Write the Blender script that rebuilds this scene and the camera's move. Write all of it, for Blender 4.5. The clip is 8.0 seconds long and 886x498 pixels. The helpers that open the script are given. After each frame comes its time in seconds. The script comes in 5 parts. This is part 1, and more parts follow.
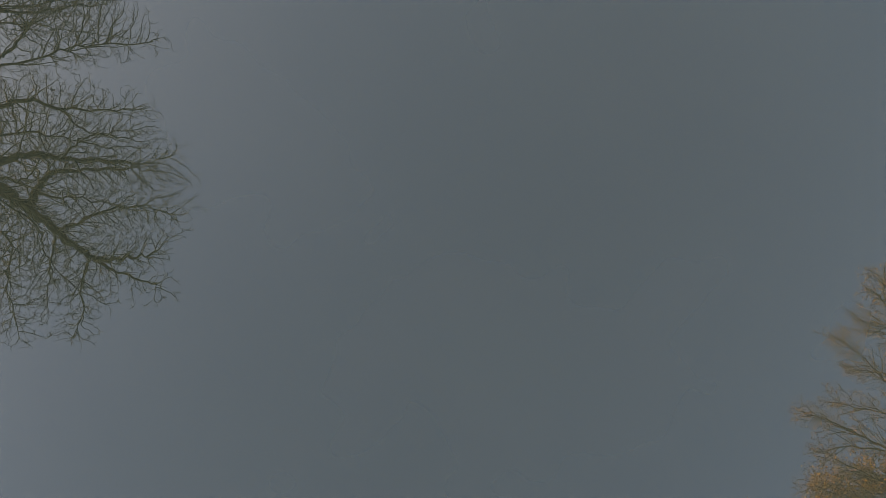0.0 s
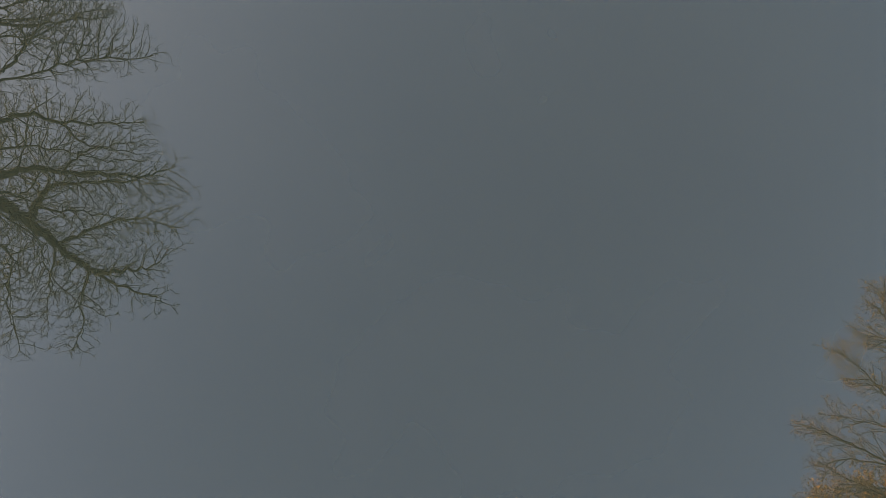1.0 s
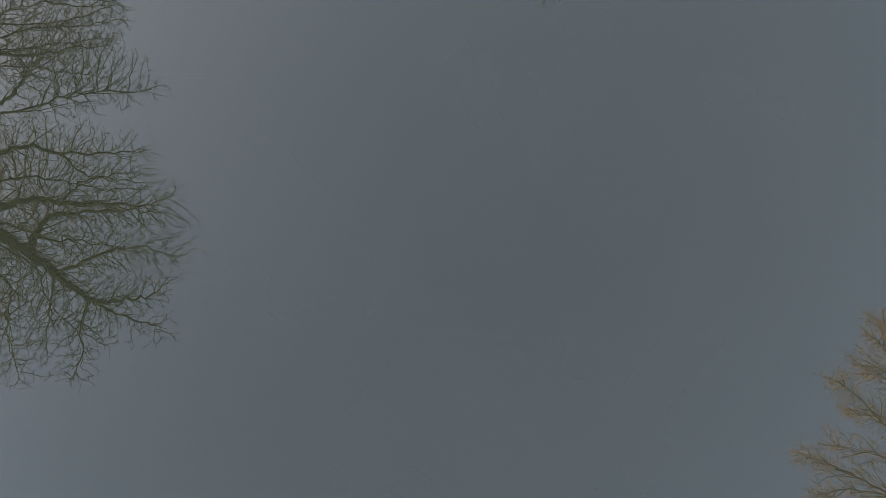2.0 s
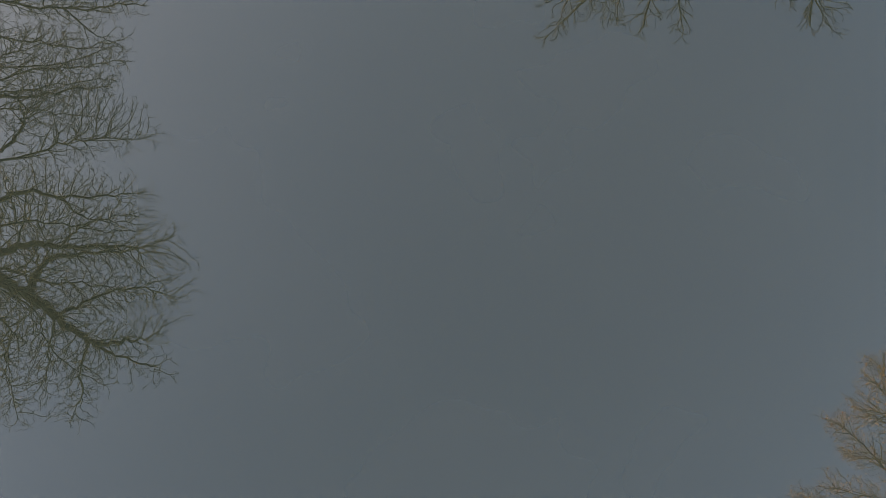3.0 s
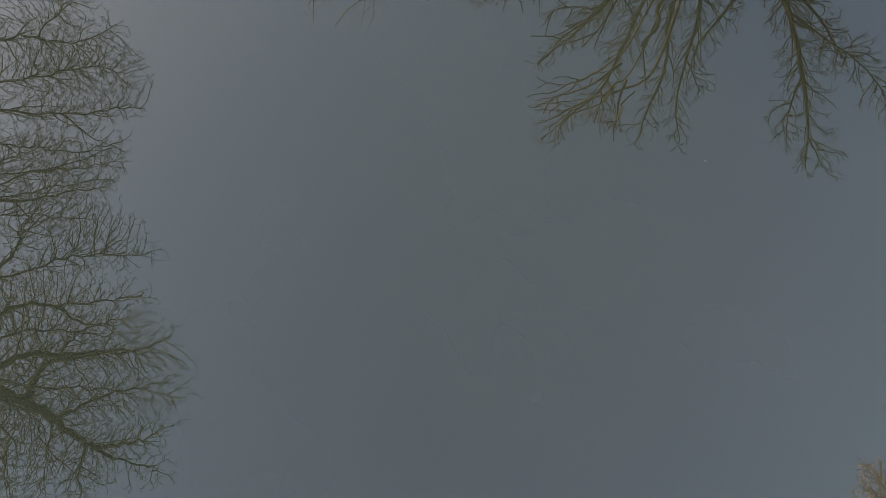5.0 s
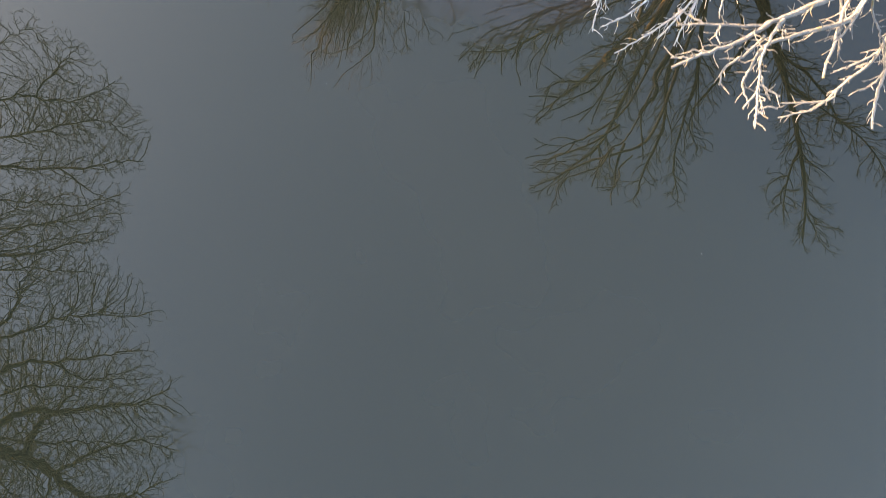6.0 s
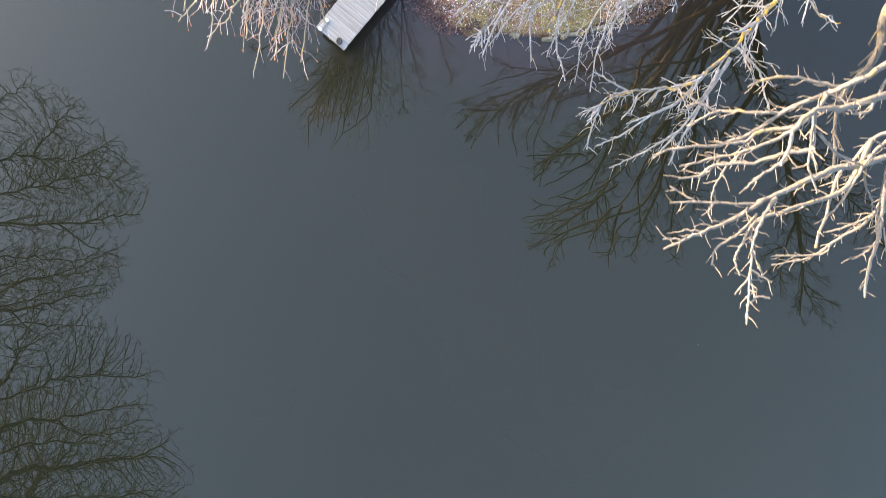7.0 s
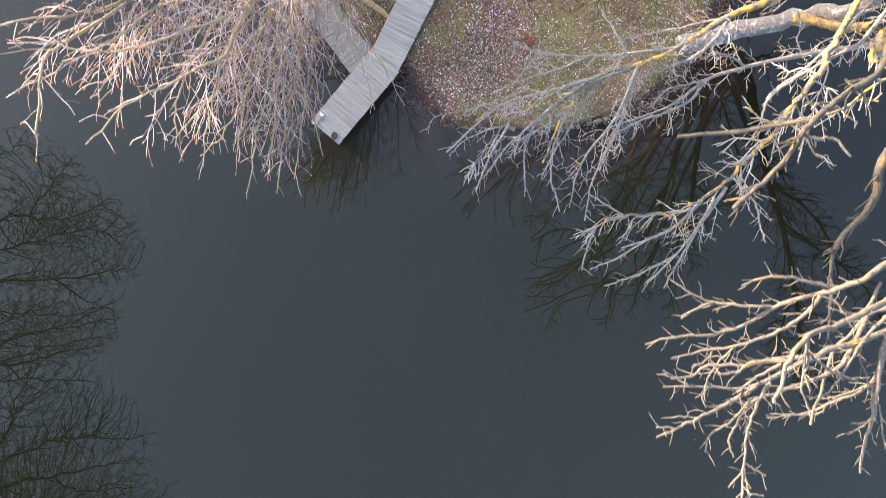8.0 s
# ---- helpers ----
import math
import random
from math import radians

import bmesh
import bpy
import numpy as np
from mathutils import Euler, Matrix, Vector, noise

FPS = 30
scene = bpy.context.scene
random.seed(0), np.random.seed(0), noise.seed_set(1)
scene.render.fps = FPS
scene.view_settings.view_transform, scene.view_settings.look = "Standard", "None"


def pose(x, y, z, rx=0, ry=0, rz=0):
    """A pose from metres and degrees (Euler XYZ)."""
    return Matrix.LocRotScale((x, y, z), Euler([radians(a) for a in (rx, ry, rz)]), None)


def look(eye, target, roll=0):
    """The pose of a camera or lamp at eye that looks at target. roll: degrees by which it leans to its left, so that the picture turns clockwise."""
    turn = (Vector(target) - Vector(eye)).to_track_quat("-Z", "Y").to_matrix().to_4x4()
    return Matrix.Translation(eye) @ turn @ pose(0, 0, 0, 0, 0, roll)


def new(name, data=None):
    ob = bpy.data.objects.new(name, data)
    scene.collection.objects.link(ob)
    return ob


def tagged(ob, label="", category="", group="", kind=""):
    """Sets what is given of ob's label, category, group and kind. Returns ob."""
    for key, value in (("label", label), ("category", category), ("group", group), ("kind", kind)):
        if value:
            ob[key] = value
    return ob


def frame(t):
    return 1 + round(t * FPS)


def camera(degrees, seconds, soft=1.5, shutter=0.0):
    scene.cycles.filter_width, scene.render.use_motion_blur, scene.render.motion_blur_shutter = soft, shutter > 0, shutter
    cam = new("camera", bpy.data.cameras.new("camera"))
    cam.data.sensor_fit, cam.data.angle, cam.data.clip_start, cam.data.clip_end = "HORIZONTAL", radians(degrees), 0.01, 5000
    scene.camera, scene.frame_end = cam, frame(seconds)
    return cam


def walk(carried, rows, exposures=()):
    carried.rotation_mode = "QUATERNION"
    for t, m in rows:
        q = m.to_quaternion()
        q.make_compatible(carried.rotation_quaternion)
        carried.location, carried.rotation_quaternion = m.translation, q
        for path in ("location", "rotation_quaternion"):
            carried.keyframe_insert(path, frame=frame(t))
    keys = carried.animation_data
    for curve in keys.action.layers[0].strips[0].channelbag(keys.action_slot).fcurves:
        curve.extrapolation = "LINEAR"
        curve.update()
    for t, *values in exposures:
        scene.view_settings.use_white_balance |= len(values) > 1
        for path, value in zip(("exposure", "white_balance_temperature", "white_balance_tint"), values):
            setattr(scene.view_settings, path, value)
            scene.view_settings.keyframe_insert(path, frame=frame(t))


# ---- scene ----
import collections

from mathutils import kdtree

# An aerial camera looks straight down on a pond and flies north (+y) over it, 19.4 m above the water (z = 0).
cam = camera(65.7, 8.0, soft=0.75, shutter=0.3)
ROWS = [
    (0.0, 0.000, -0.000, 19.450, -0.05, 1.18, 0.02),
    (0.5, 0.012, 0.223, 19.456, -0.04, 1.19, 0.03),
    (1.0, 0.019, 0.617, 19.457, -0.03, 1.20, 0.02),
    (2.5, 0.079, 2.986, 19.447, -0.00, 1.22, 0.05),
    (3.0, 0.084, 4.061, 19.435, 0.01, 1.23, 0.05),
    (3.5, 0.097, 5.274, 19.422, 0.01, 1.24, 0.08),
    (4.0, 0.120, 6.494, 19.439, 0.02, 1.25, 0.03),
    (4.5, 0.178, 7.767, 19.485, 0.03, 1.26, 0.03),
    (6.0, 0.337, 11.686, 19.485, 0.06, 1.29, 0.06),
    (6.5, 0.385, 12.966, 19.492, 0.07, 1.29, -0.01),
    (7.0, 0.447, 14.263, 19.488, 0.08, 1.30, -0.11),
    (7.5, 0.507, 15.570, 19.433, 0.09, 1.31, -0.13),
    (8.0, 0.583, 16.906, 19.397, 0.09, 1.32, -0.12),
]
walk(cam, [(t, pose(x, y, z, rx, ry, rz)) for t, x, y, z, rx, ry, rz in ROWS],
     exposures=[(t, 4.38 + s, k, m) for t, s, k, m in ((0.0, 0.0, 6900, 17), (5.5, 0.0, 6900, 17), (6.5, -0.15, 6650, 15), (7.0, -0.35, 6480, 14), (7.5, -0.65, 6400, 14), (8.0, -0.88, 6400, 14))])

# ---------------------------------------------------------------- light
SUN_TO = Vector((-0.86, 0.47, 0.155)).normalized()
elevation = math.asin(SUN_TO.z)
azimuth = math.atan2(SUN_TO.x, SUN_TO.y)
world = bpy.data.worlds.new("sky")
scene.world = world
world.use_nodes = True
wn = world.node_tree.nodes
sky = wn.new("ShaderNodeTexSky")
sky.sky_type = "NISHITA"
sky.sun_disc = False
sky.sun_elevation = elevation
sky.sun_rotation = azimuth
sky.air_density, sky.dust_density, sky.ozone_density = 1.0, 4.0, 1.0
wn["Background"].inputs["Strength"].default_value = 0.15
world.node_tree.links.new(sky.outputs["Color"], wn["Background"].inputs["Color"])

sun_data = bpy.data.lights.new("sun", "SUN")
sun_data.energy, sun_data.angle, sun_data.color = 2.9, radians(0.6), (1.0, 0.75, 0.49)
sun = new("sun", sun_data)
sun.matrix_world = look(SUN_TO * 100, (0, 0, 0))


# ---------------------------------------------------------------- materials
def material(name, rough=0.85):
    m = bpy.data.materials.new(name)
    m.use_nodes = True
    b = m.node_tree.nodes["Principled BSDF"]
    b.inputs["Roughness"].default_value = rough
    return m, m.node_tree.nodes, m.node_tree.links, b


def coords(n, kind="Object"):
    return n.new("ShaderNodeTexCoord").outputs[kind]


def noise_of(n, l, vec, scale, detail=4.0, rough=0.55, distort=0.0):
    t = n.new("ShaderNodeTexNoise")
    t.inputs["Scale"].default_value, t.inputs["Detail"].default_value = scale, detail
    t.inputs["Roughness"].default_value, t.inputs["Distortion"].default_value = rough, distort
    l.new(vec, t.inputs["Vector"])
    return t.outputs["Fac"]


def ramp(n, l, fac, *stops):
    r = n.new("ShaderNodeValToRGB")
    e = r.color_ramp.elements
    while len(e) < len(stops):
        e.new(0.5)
    for i, (p, c) in enumerate(stops):
        e[i].position, e[i].color = p, (*c, 1.0)
    l.new(fac, r.inputs["Fac"])
    return r.outputs["Color"]


def mix(n, l, fac, a, b, blend="MIX"):
    x = n.new("ShaderNodeMix")
    x.data_type, x.blend_type = "RGBA", blend
    for sock, v in ((x.inputs[0], fac), (x.inputs[6], a), (x.inputs[7], b)):
        if isinstance(v, bpy.types.NodeSocket):
            l.new(v, sock)
        elif isinstance(v, tuple):
            sock.default_value = (*v, 1.0)
        else:
            sock.default_value = v
    return x.outputs[2]


def bump(n, l, height, b, strength, dist):
    k = n.new("ShaderNodeBump")
    k.inputs["Strength"].default_value, k.inputs["Distance"].default_value = strength, dist
    l.new(height, k.inputs["Height"])
    l.new(k.outputs["Normal"], b.inputs["Normal"])


def bark(name, dark, light, lichen=None, amount=0.5, grain=30.0, patch=2.2, tones=None):
    m, n, l, b = material(name, 0.9)
    v = coords(n)
    fine = noise_of(n, l, v, grain, 5.0)
    col = ramp(n, l, fine, (0.30, dark), (0.68, light))
    broad = noise_of(n, l, v, 1.3, 3.0)
    col = mix(n, l, ramp(n, l, broad, (0.35, (0, 0, 0)), (0.7, (0.6, 0.6, 0.6))), col, tuple(c * 0.6 for c in light))
    if lichen:
        spots = ramp(n, l, noise_of(n, l, v, patch, 5.0, 0.6), (amount, (0, 0, 0)), (amount + 0.10, (1, 1, 1)))
        col = mix(n, l, spots, col, lichen)
    if tones:
        # every twig has a tone of its own
        each = n.new("ShaderNodeNewGeometry").outputs["Random Per Island"]
        col = mix(n, l, 1.0, col, ramp(n, l, each, *tones), "MULTIPLY")
    l.new(col, b.inputs["Base Color"])
    bump(n, l, noise_of(n, l, v, grain * 0.4, 6.0, 0.7), b, 0.9, 0.03)
    return m


BARK_OAK = bark("oak_bark", (0.024, 0.025, 0.006), (0.066, 0.066, 0.017), (0.076, 0.084, 0.010), 0.47)
# mossy bark with the shade of the limbs' undersides put into its colour
BARK_MOSS_SHADED = bark("shaded_mossy_bark", (0.014, 0.013, 0.005), (0.036, 0.033, 0.014), (0.035, 0.037, 0.010), 0.52)
BARK_ALDER = bark("alder_bark", (0.028, 0.024, 0.012), (0.070, 0.060, 0.034), (0.060, 0.058, 0.022), 0.53)
BARK_TRUNK = bark("grey_trunk_bark", (0.06, 0.056, 0.062), (0.21, 0.20, 0.212), (0.36, 0.35, 0.355), 0.54, 18.0, 6.0)
BARK_PALE = bark("pale_bark", (0.055, 0.05, 0.05), (0.165, 0.155, 0.15), (0.24, 0.165, 0.04), 0.60, 24.0, 2.6)
BARK_ASH = bark("ash_grey_bark", (0.10, 0.091, 0.089), (0.265, 0.246, 0.242), (0.38, 0.362, 0.355), 0.60, 26.0, 4.0)
BARK_LICHEN = bark("lichen_bark", (0.05, 0.046, 0.045), (0.17, 0.16, 0.155), (0.31, 0.20, 0.03), 0.49, 24.0, 8.0)
BARK_YELLOW = bark("yellow_lichen_bark", (0.05, 0.047, 0.043), (0.17, 0.16, 0.145), (0.46, 0.265, 0.04), 0.47, 24.0, 6.5)
BARK_DULL = bark("dull_grey_bark", (0.022, 0.021, 0.02), (0.07, 0.065, 0.06), (0.13, 0.09, 0.03), 0.58, 24.0, 4.0)
# shrub twigs seen mirrored: a darker copy with underside shade in the colour
TWIG_WISP_SHADED = bark("shaded_wispy_twig", (0.04, 0.036, 0.034), (0.09, 0.08, 0.076), (0.08, 0.06, 0.045), 0.6, 40.0)
BARK_GREY = bark("grey_bark", (0.070, 0.063, 0.058), (0.162, 0.148, 0.135), (0.185, 0.13, 0.045), 0.59, 30.0, 3.0, ((0.0, (0.72, 0.70, 0.69)), (1.0, (1.0, 1.0, 1.0))))
TWIG_PALE = bark("pale_twig", (0.20, 0.184, 0.184), (0.40, 0.375, 0.376), (0.30, 0.205, 0.075), 0.55, 40.0, 3.0, ((0.0, (0.6, 0.58, 0.58)), (0.4, (0.95, 0.95, 0.96)), (1.0, (1.25, 1.25, 1.26))))
BARK_TAN = bark("tan_bark", (0.09, 0.06, 0.035), (0.24, 0.17, 0.10), (0.36, 0.23, 0.05), 0.50, 20.0, 6.0)
BARK_SHRUB = bark("shrub_bark", (0.17, 0.122, 0.075), (0.34, 0.265, 0.175), (0.34, 0.22, 0.07), 0.55)
TWIG_SHRUB = bark("shrub_twig", (0.315, 0.25, 0.258), (0.535, 0.455, 0.468), (0.42, 0.20, 0.10), 0.63, 40.0, 3.0, ((0.0, (0.30, 0.24, 0.235)), (0.35, (0.62, 0.55, 0.545)), (0.6, (1.0, 0.97, 0.96)), (1.0, (1.35, 1.32, 1.28))))
BARK_BEECH = bark("beech_bark", (0.035, 0.025, 0.015), (0.085, 0.06, 0.035), (0.1, 0.06, 0.02), 0.55)


def leaf_material(name, *stops, rough=0.7):
    m, n, l, b = material(name, rough)
    g = n.new("ShaderNodeNewGeometry")
    l.new(ramp(n, l, g.outputs["Random Per Island"], *stops), b.inputs["Base Color"])
    return m


LEAF_ORANGE = leaf_material("orange_leaf", (0.0, (0.40, 0.18, 0.006)), (0.5, (0.58, 0.31, 0.008)), (1.0, (0.68, 0.40, 0.02)))
CATKIN = leaf_material("catkin", (0.0, (0.2, 0.065, 0.025)), (1.0, (0.26, 0.12, 0.04)))
BUD = leaf_material("red_bud", (0.0, (0.34, 0.09, 0.03)), (0.6, (0.42, 0.15, 0.04)), (1.0, (0.45, 0.22, 0.07)))
CONE = leaf_material("cone", (0.0, (0.015, 0.011, 0.0075)), (1.0, (0.035, 0.025, 0.015)))
LITTER = leaf_material("leaf_litter", (0.0, (0.020, 0.010, 0.009)), (0.30, (0.10, 0.034, 0.028)), (0.55, (0.25, 0.088, 0.072)), (0.74, (0.31, 0.215, 0.205)), (0.88, (0.46, 0.40, 0.40)), (1.0, (0.66, 0.62, 0.62)))
GRASS = leaf_material("grass_blade", (0.0, (0.03, 0.0325, 0.01)), (0.6, (0.065, 0.06, 0.0225)), (1.0, (0.12, 0.095, 0.045)))
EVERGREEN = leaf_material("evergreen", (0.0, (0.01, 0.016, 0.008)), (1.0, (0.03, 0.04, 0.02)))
SODDEN = leaf_material("sodden_leaf", (0.0, (0.016, 0.008, 0.008)), (0.6, (0.042, 0.018, 0.018)), (1.0, (0.10, 0.042, 0.04)))
BANK_LEAF = leaf_material("bank_leaf", (0.0, (0.026, 0.011, 0.005)), (0.7, (0.068, 0.030, 0.013)), (1.0, (0.12, 0.06, 0.028)))
LEAF_RED = leaf_material("red_leaf", (0.0, (0.11, 0.025, 0.015)), (1.0, (0.18, 0.05, 0.03)))
FLOAT_LEAF = leaf_material("floating_leaf", (0.0, (0.14, 0.13, 0.11)), (1.0, (0.17, 0.16, 0.14)))


def make_water():
    m, n, l, b = material("pond_water", 0.0)
    b.inputs["IOR"].default_value = 1.42
    v = coords(n)
    # silt lies close under the surface along the shore of the round headland
    wob = noise_of(n, l, v, 0.7, 3.0)

    def near(centre, inner, outer):
        d = n.new("ShaderNodeVectorMath")
        d.operation = "DISTANCE"
        d.inputs[1].default_value = centre
        l.new(v, d.inputs[0])
        add = n.new("ShaderNodeMath")
        add.operation = "MULTIPLY_ADD"
        l.new(wob, add.inputs[0])
        add.inputs[1].default_value = 2.4
        l.new(d.outputs["Value"], add.inputs[2])
        rng = n.new("ShaderNodeMapRange")
        rng.inputs["From Min"].default_value, rng.inputs["From Max"].default_value = inner, outer
        rng.inputs["To Min"].default_value, rng.inputs["To Max"].default_value = 1.0, 0.0
        l.new(add.outputs[0], rng.inputs["Value"])
        return rng.outputs["Result"]

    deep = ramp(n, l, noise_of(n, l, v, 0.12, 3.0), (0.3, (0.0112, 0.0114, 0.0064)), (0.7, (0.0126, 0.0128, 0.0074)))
    # shade over the bay east of the headland, painted as a darker water colour
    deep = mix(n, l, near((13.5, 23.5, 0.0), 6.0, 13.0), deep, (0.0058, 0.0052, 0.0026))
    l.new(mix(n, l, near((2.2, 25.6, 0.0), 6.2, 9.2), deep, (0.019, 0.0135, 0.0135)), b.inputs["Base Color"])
    bump(n, l, noise_of(n, l, v, 1.6, 1.0, 0.4), b, 0.12, 0.005)
    return m


WATER = make_water()


def make_ground():
    m, n, l, b = material("turf", 0.95)
    v = coords(n)
    moss = ramp(n, l, noise_of(n, l, v, 0.7, 5.0, 0.6), (0.33, (0.20, 0.105, 0.052)), (0.44, (0.195, 0.142, 0.048)), (0.56, (0.20, 0.19, 0.042)))
    grain = noise_of(n, l, v, 26.0, 6.0, 0.75)
    col = mix(n, l, 0.55, moss, ramp(n, l, grain, (0.40, (0.012, 0.007, 0.005)), (0.52, (0.105, 0.062, 0.034)), (0.64, (0.34, 0.235, 0.17))))
    # wet brown mud along the waterline
    sep = n.new("ShaderNodeSeparateXYZ")
    l.new(v, sep.inputs[0])
    mud = n.new("ShaderNodeMapRange")
    mud.inputs["From Min"].default_value, mud.inputs["From Max"].default_value = 0.04, 0.13
    mud.inputs["To Min"].default_value, mud.inputs["To Max"].default_value = 1.0, 0.0
    l.new(sep.outputs["Z"], mud.inputs["Value"])
    col = mix(n, l, mud.outputs["Result"], col, ramp(n, l, grain, (0.35, (0.035, 0.018, 0.010)), (0.65, (0.11, 0.055, 0.030))))
    l.new(col, b.inputs["Base Color"])
    bump(n, l, grain, b, 0.9, 0.03)
    return m


TURF = make_ground()


def make_wood(name, dark, light):
    m, n, l, b = material(name, 0.85)
    o = n.new("ShaderNodeObjectInfo")
    v = coords(n)
    mp = n.new("ShaderNodeMapping")
    mp.inputs["Scale"].default_value = (1.5, 40.0, 10.0)
    l.new(v, mp.inputs["Vector"])
    off = n.new("ShaderNodeVectorMath")
    off.operation = "ADD"
    l.new(mp.outputs["Vector"], off.inputs[0])
    sc = n.new("ShaderNodeVectorMath")
    sc.operation = "SCALE"
    sc.inputs[0].default_value = (37.0, 91.0, 13.0)
    l.new(o.outputs["Random"], sc.inputs["Scale"])
    l.new(sc.outputs["Vector"], off.inputs[1])
    grain = noise_of(n, l, off.outputs["Vector"], 1.0, 5.0, 0.65)
    col = ramp(n, l, grain, (0.28, dark), (0.66, light))
    tone = ramp(n, l, o.outputs["Random"], (0.0, (0.82, 0.82, 0.83)), (1.0, (1.0, 1.0, 1.0)))
    col = mix(n, l, 1.0, col, tone, "MULTIPLY")
    stain = ramp(n, l, noise_of(n, l, off.outputs["Vector"], 0.35, 4.0), (0.35, (0.62, 0.6, 0.58)), (0.6, (1, 1, 1)))
    col = mix(n, l, 0.8, col, stain, "MULTIPLY")
    l.new(col, b.inputs["Base Color"])
    bump(n, l, grain, b, 0.5, 0.004)
    return m


PLANK = make_wood("weathered_plank", (0.155, 0.148, 0.146), (0.275, 0.266, 0.264))
# dirty planks of the west leg; their dark colour also stands for shade
PLANK_OLD_SHADED = make_wood("shaded_stained_plank", (0.10, 0.092, 0.088), (0.19, 0.178, 0.172))
BEAM = make_wood("dark_beam", (0.022, 0.0193, 0.0165), (0.055, 0.0495, 0.044))
LOGWOOD = make_wood("bare_log", (0.165, 0.105, 0.055), (0.275, 0.193, 0.11))


def make_stone():
    m, n, l, b = material("edging_stone", 0.9)
    v = coords(n)
    o = n.new("ShaderNodeObjectInfo")
    g = noise_of(n, l, v, 14.0, 6.0, 0.65)
    col = ramp(n, l, g, (0.3, (0.075, 0.066, 0.048)), (0.65, (0.19, 0.17, 0.135)))
    tone = ramp(n, l, o.outputs["Random"], (0.0, (0.65, 0.65, 0.6)), (1.0, (1.0, 1.0, 1.0)))
    col = mix(n, l, 1.0, col, tone, "MULTIPLY")
    moss = ramp(n, l, noise_of(n, l, v, 4.0, 4.0), (0.52, (0, 0, 0)), (0.62, (1, 1, 1)))
    l.new(mix(n, l, moss, col, (0.075, 0.062, 0.030)), b.inputs["Base Color"])
    bump(n, l, g, b, 0.7, 0.02)
    return m


STONE = make_stone()


def plain(name, colour, rough=0.5, metal=0.0):
    m, n, l, b = material(name, rough)
    g = noise_of(n, l, coords(n), 25.0, 4.0)
    l.new(ramp(n, l, g, (0.3, tuple(c * 0.7 for c in colour)), (0.7, colour)), b.inputs["Base Color"])
    b.inputs["Metallic"].default_value = metal
    return m


WHITE_PAINT = plain("white_paint", (0.75, 0.78, 0.80), 0.4)
RUBBER = plain("black_rubber", (0.02, 0.02, 0.02), 0.7)


# ---------------------------------------------------------------- mesh helpers
def part(name, bm, mat, parent=None, label=""):
    me = bpy.data.meshes.new(name)
    bm.to_mesh(me)
    bm.free()
    me.materials.append(mat)
    ob = new(name, me)
    ob.parent = parent
    return tagged(ob, label)


def mesh_part(name, verts, faces, mat, parent=None, smooth=False):
    """verts (n, 3) and faces (m, k) as arrays."""
    me = bpy.data.meshes.new(name)
    k = faces.shape[1]
    me.vertices.add(len(verts))
    me.vertices.foreach_set("co", np.asarray(verts, dtype=np.float32).ravel())
    me.loops.add(faces.size)
    me.loops.foreach_set("vertex_index", faces.ravel().astype(np.int32))
    me.polygons.add(len(faces))
    me.polygons.foreach_set("loop_start", np.arange(0, faces.size, k, dtype=np.int32))
    if smooth:
        me.polygons.foreach_set("use_smooth", np.ones(len(faces), dtype=bool))
    me.materials.append(mat)
    me.update(calc_edges=True)
    ob = new(name, me)
    ob.parent = parent
    return ob


def thing(name, at, label, category, group="", kind=""):
    ob = new(name)
    ob.location = at
    ob.empty_display_size = 0.2
    return tagged(ob, label, category, group, kind)


class Tubes:
    """Collects tapered tubes along lines and joins them into one mesh."""

    def __init__(self):
        self.groups = {}

    def add(self, pts, radii, sides):
        self.groups.setdefault((len(pts), sides), []).append((pts, radii))

    def build(self, name, mat, parent, origin):
        verts, faces, base = [], [], 0
        for (n, s), items in self.groups.items():
            p = np.array([[tuple(q) for q in i[0]] for i in items]) - np.array(origin)
            r = np.array([i[1] for i in items])
            tan = np.gradient(p, axis=1)
            tan /= np.linalg.norm(tan, axis=2, keepdims=True) + 1e-9
            ref = np.where(np.abs(tan[:, :1, 2:3]) < 0.8, [[[0.0, 0.0, 1.0]]], [[[1.0, 0.0, 0.0]]])
            u = np.cross(tan, np.broadcast_to(ref, tan.shape))
            u /= np.linalg.norm(u, axis=2, keepdims=True) + 1e-9
            w = np.cross(tan, u)
            a = np.arange(s) * 2 * np.pi / s
            ring = p[:, :, None] + r[:, :, None, None] * (u[:, :, None] * np.cos(a)[:, None] + w[:, :, None] * np.sin(a)[:, None])
            m = len(items)
            idx = base + np.arange(m * n * s).reshape(m, n, s)
            nx = np.roll(idx, -1, axis=2)
            f = np.stack([idx[:, :-1], idx[:, 1:], nx[:, 1:], nx[:, :-1]], axis=-1).reshape(-1, 4)
            verts.append(ring.reshape(-1, 3))
            faces.append(f)
            base += m * n * s
        if not verts:
            return None
        return mesh_part(name, np.concatenate(verts), np.concatenate(faces), mat, parent, smooth=True)


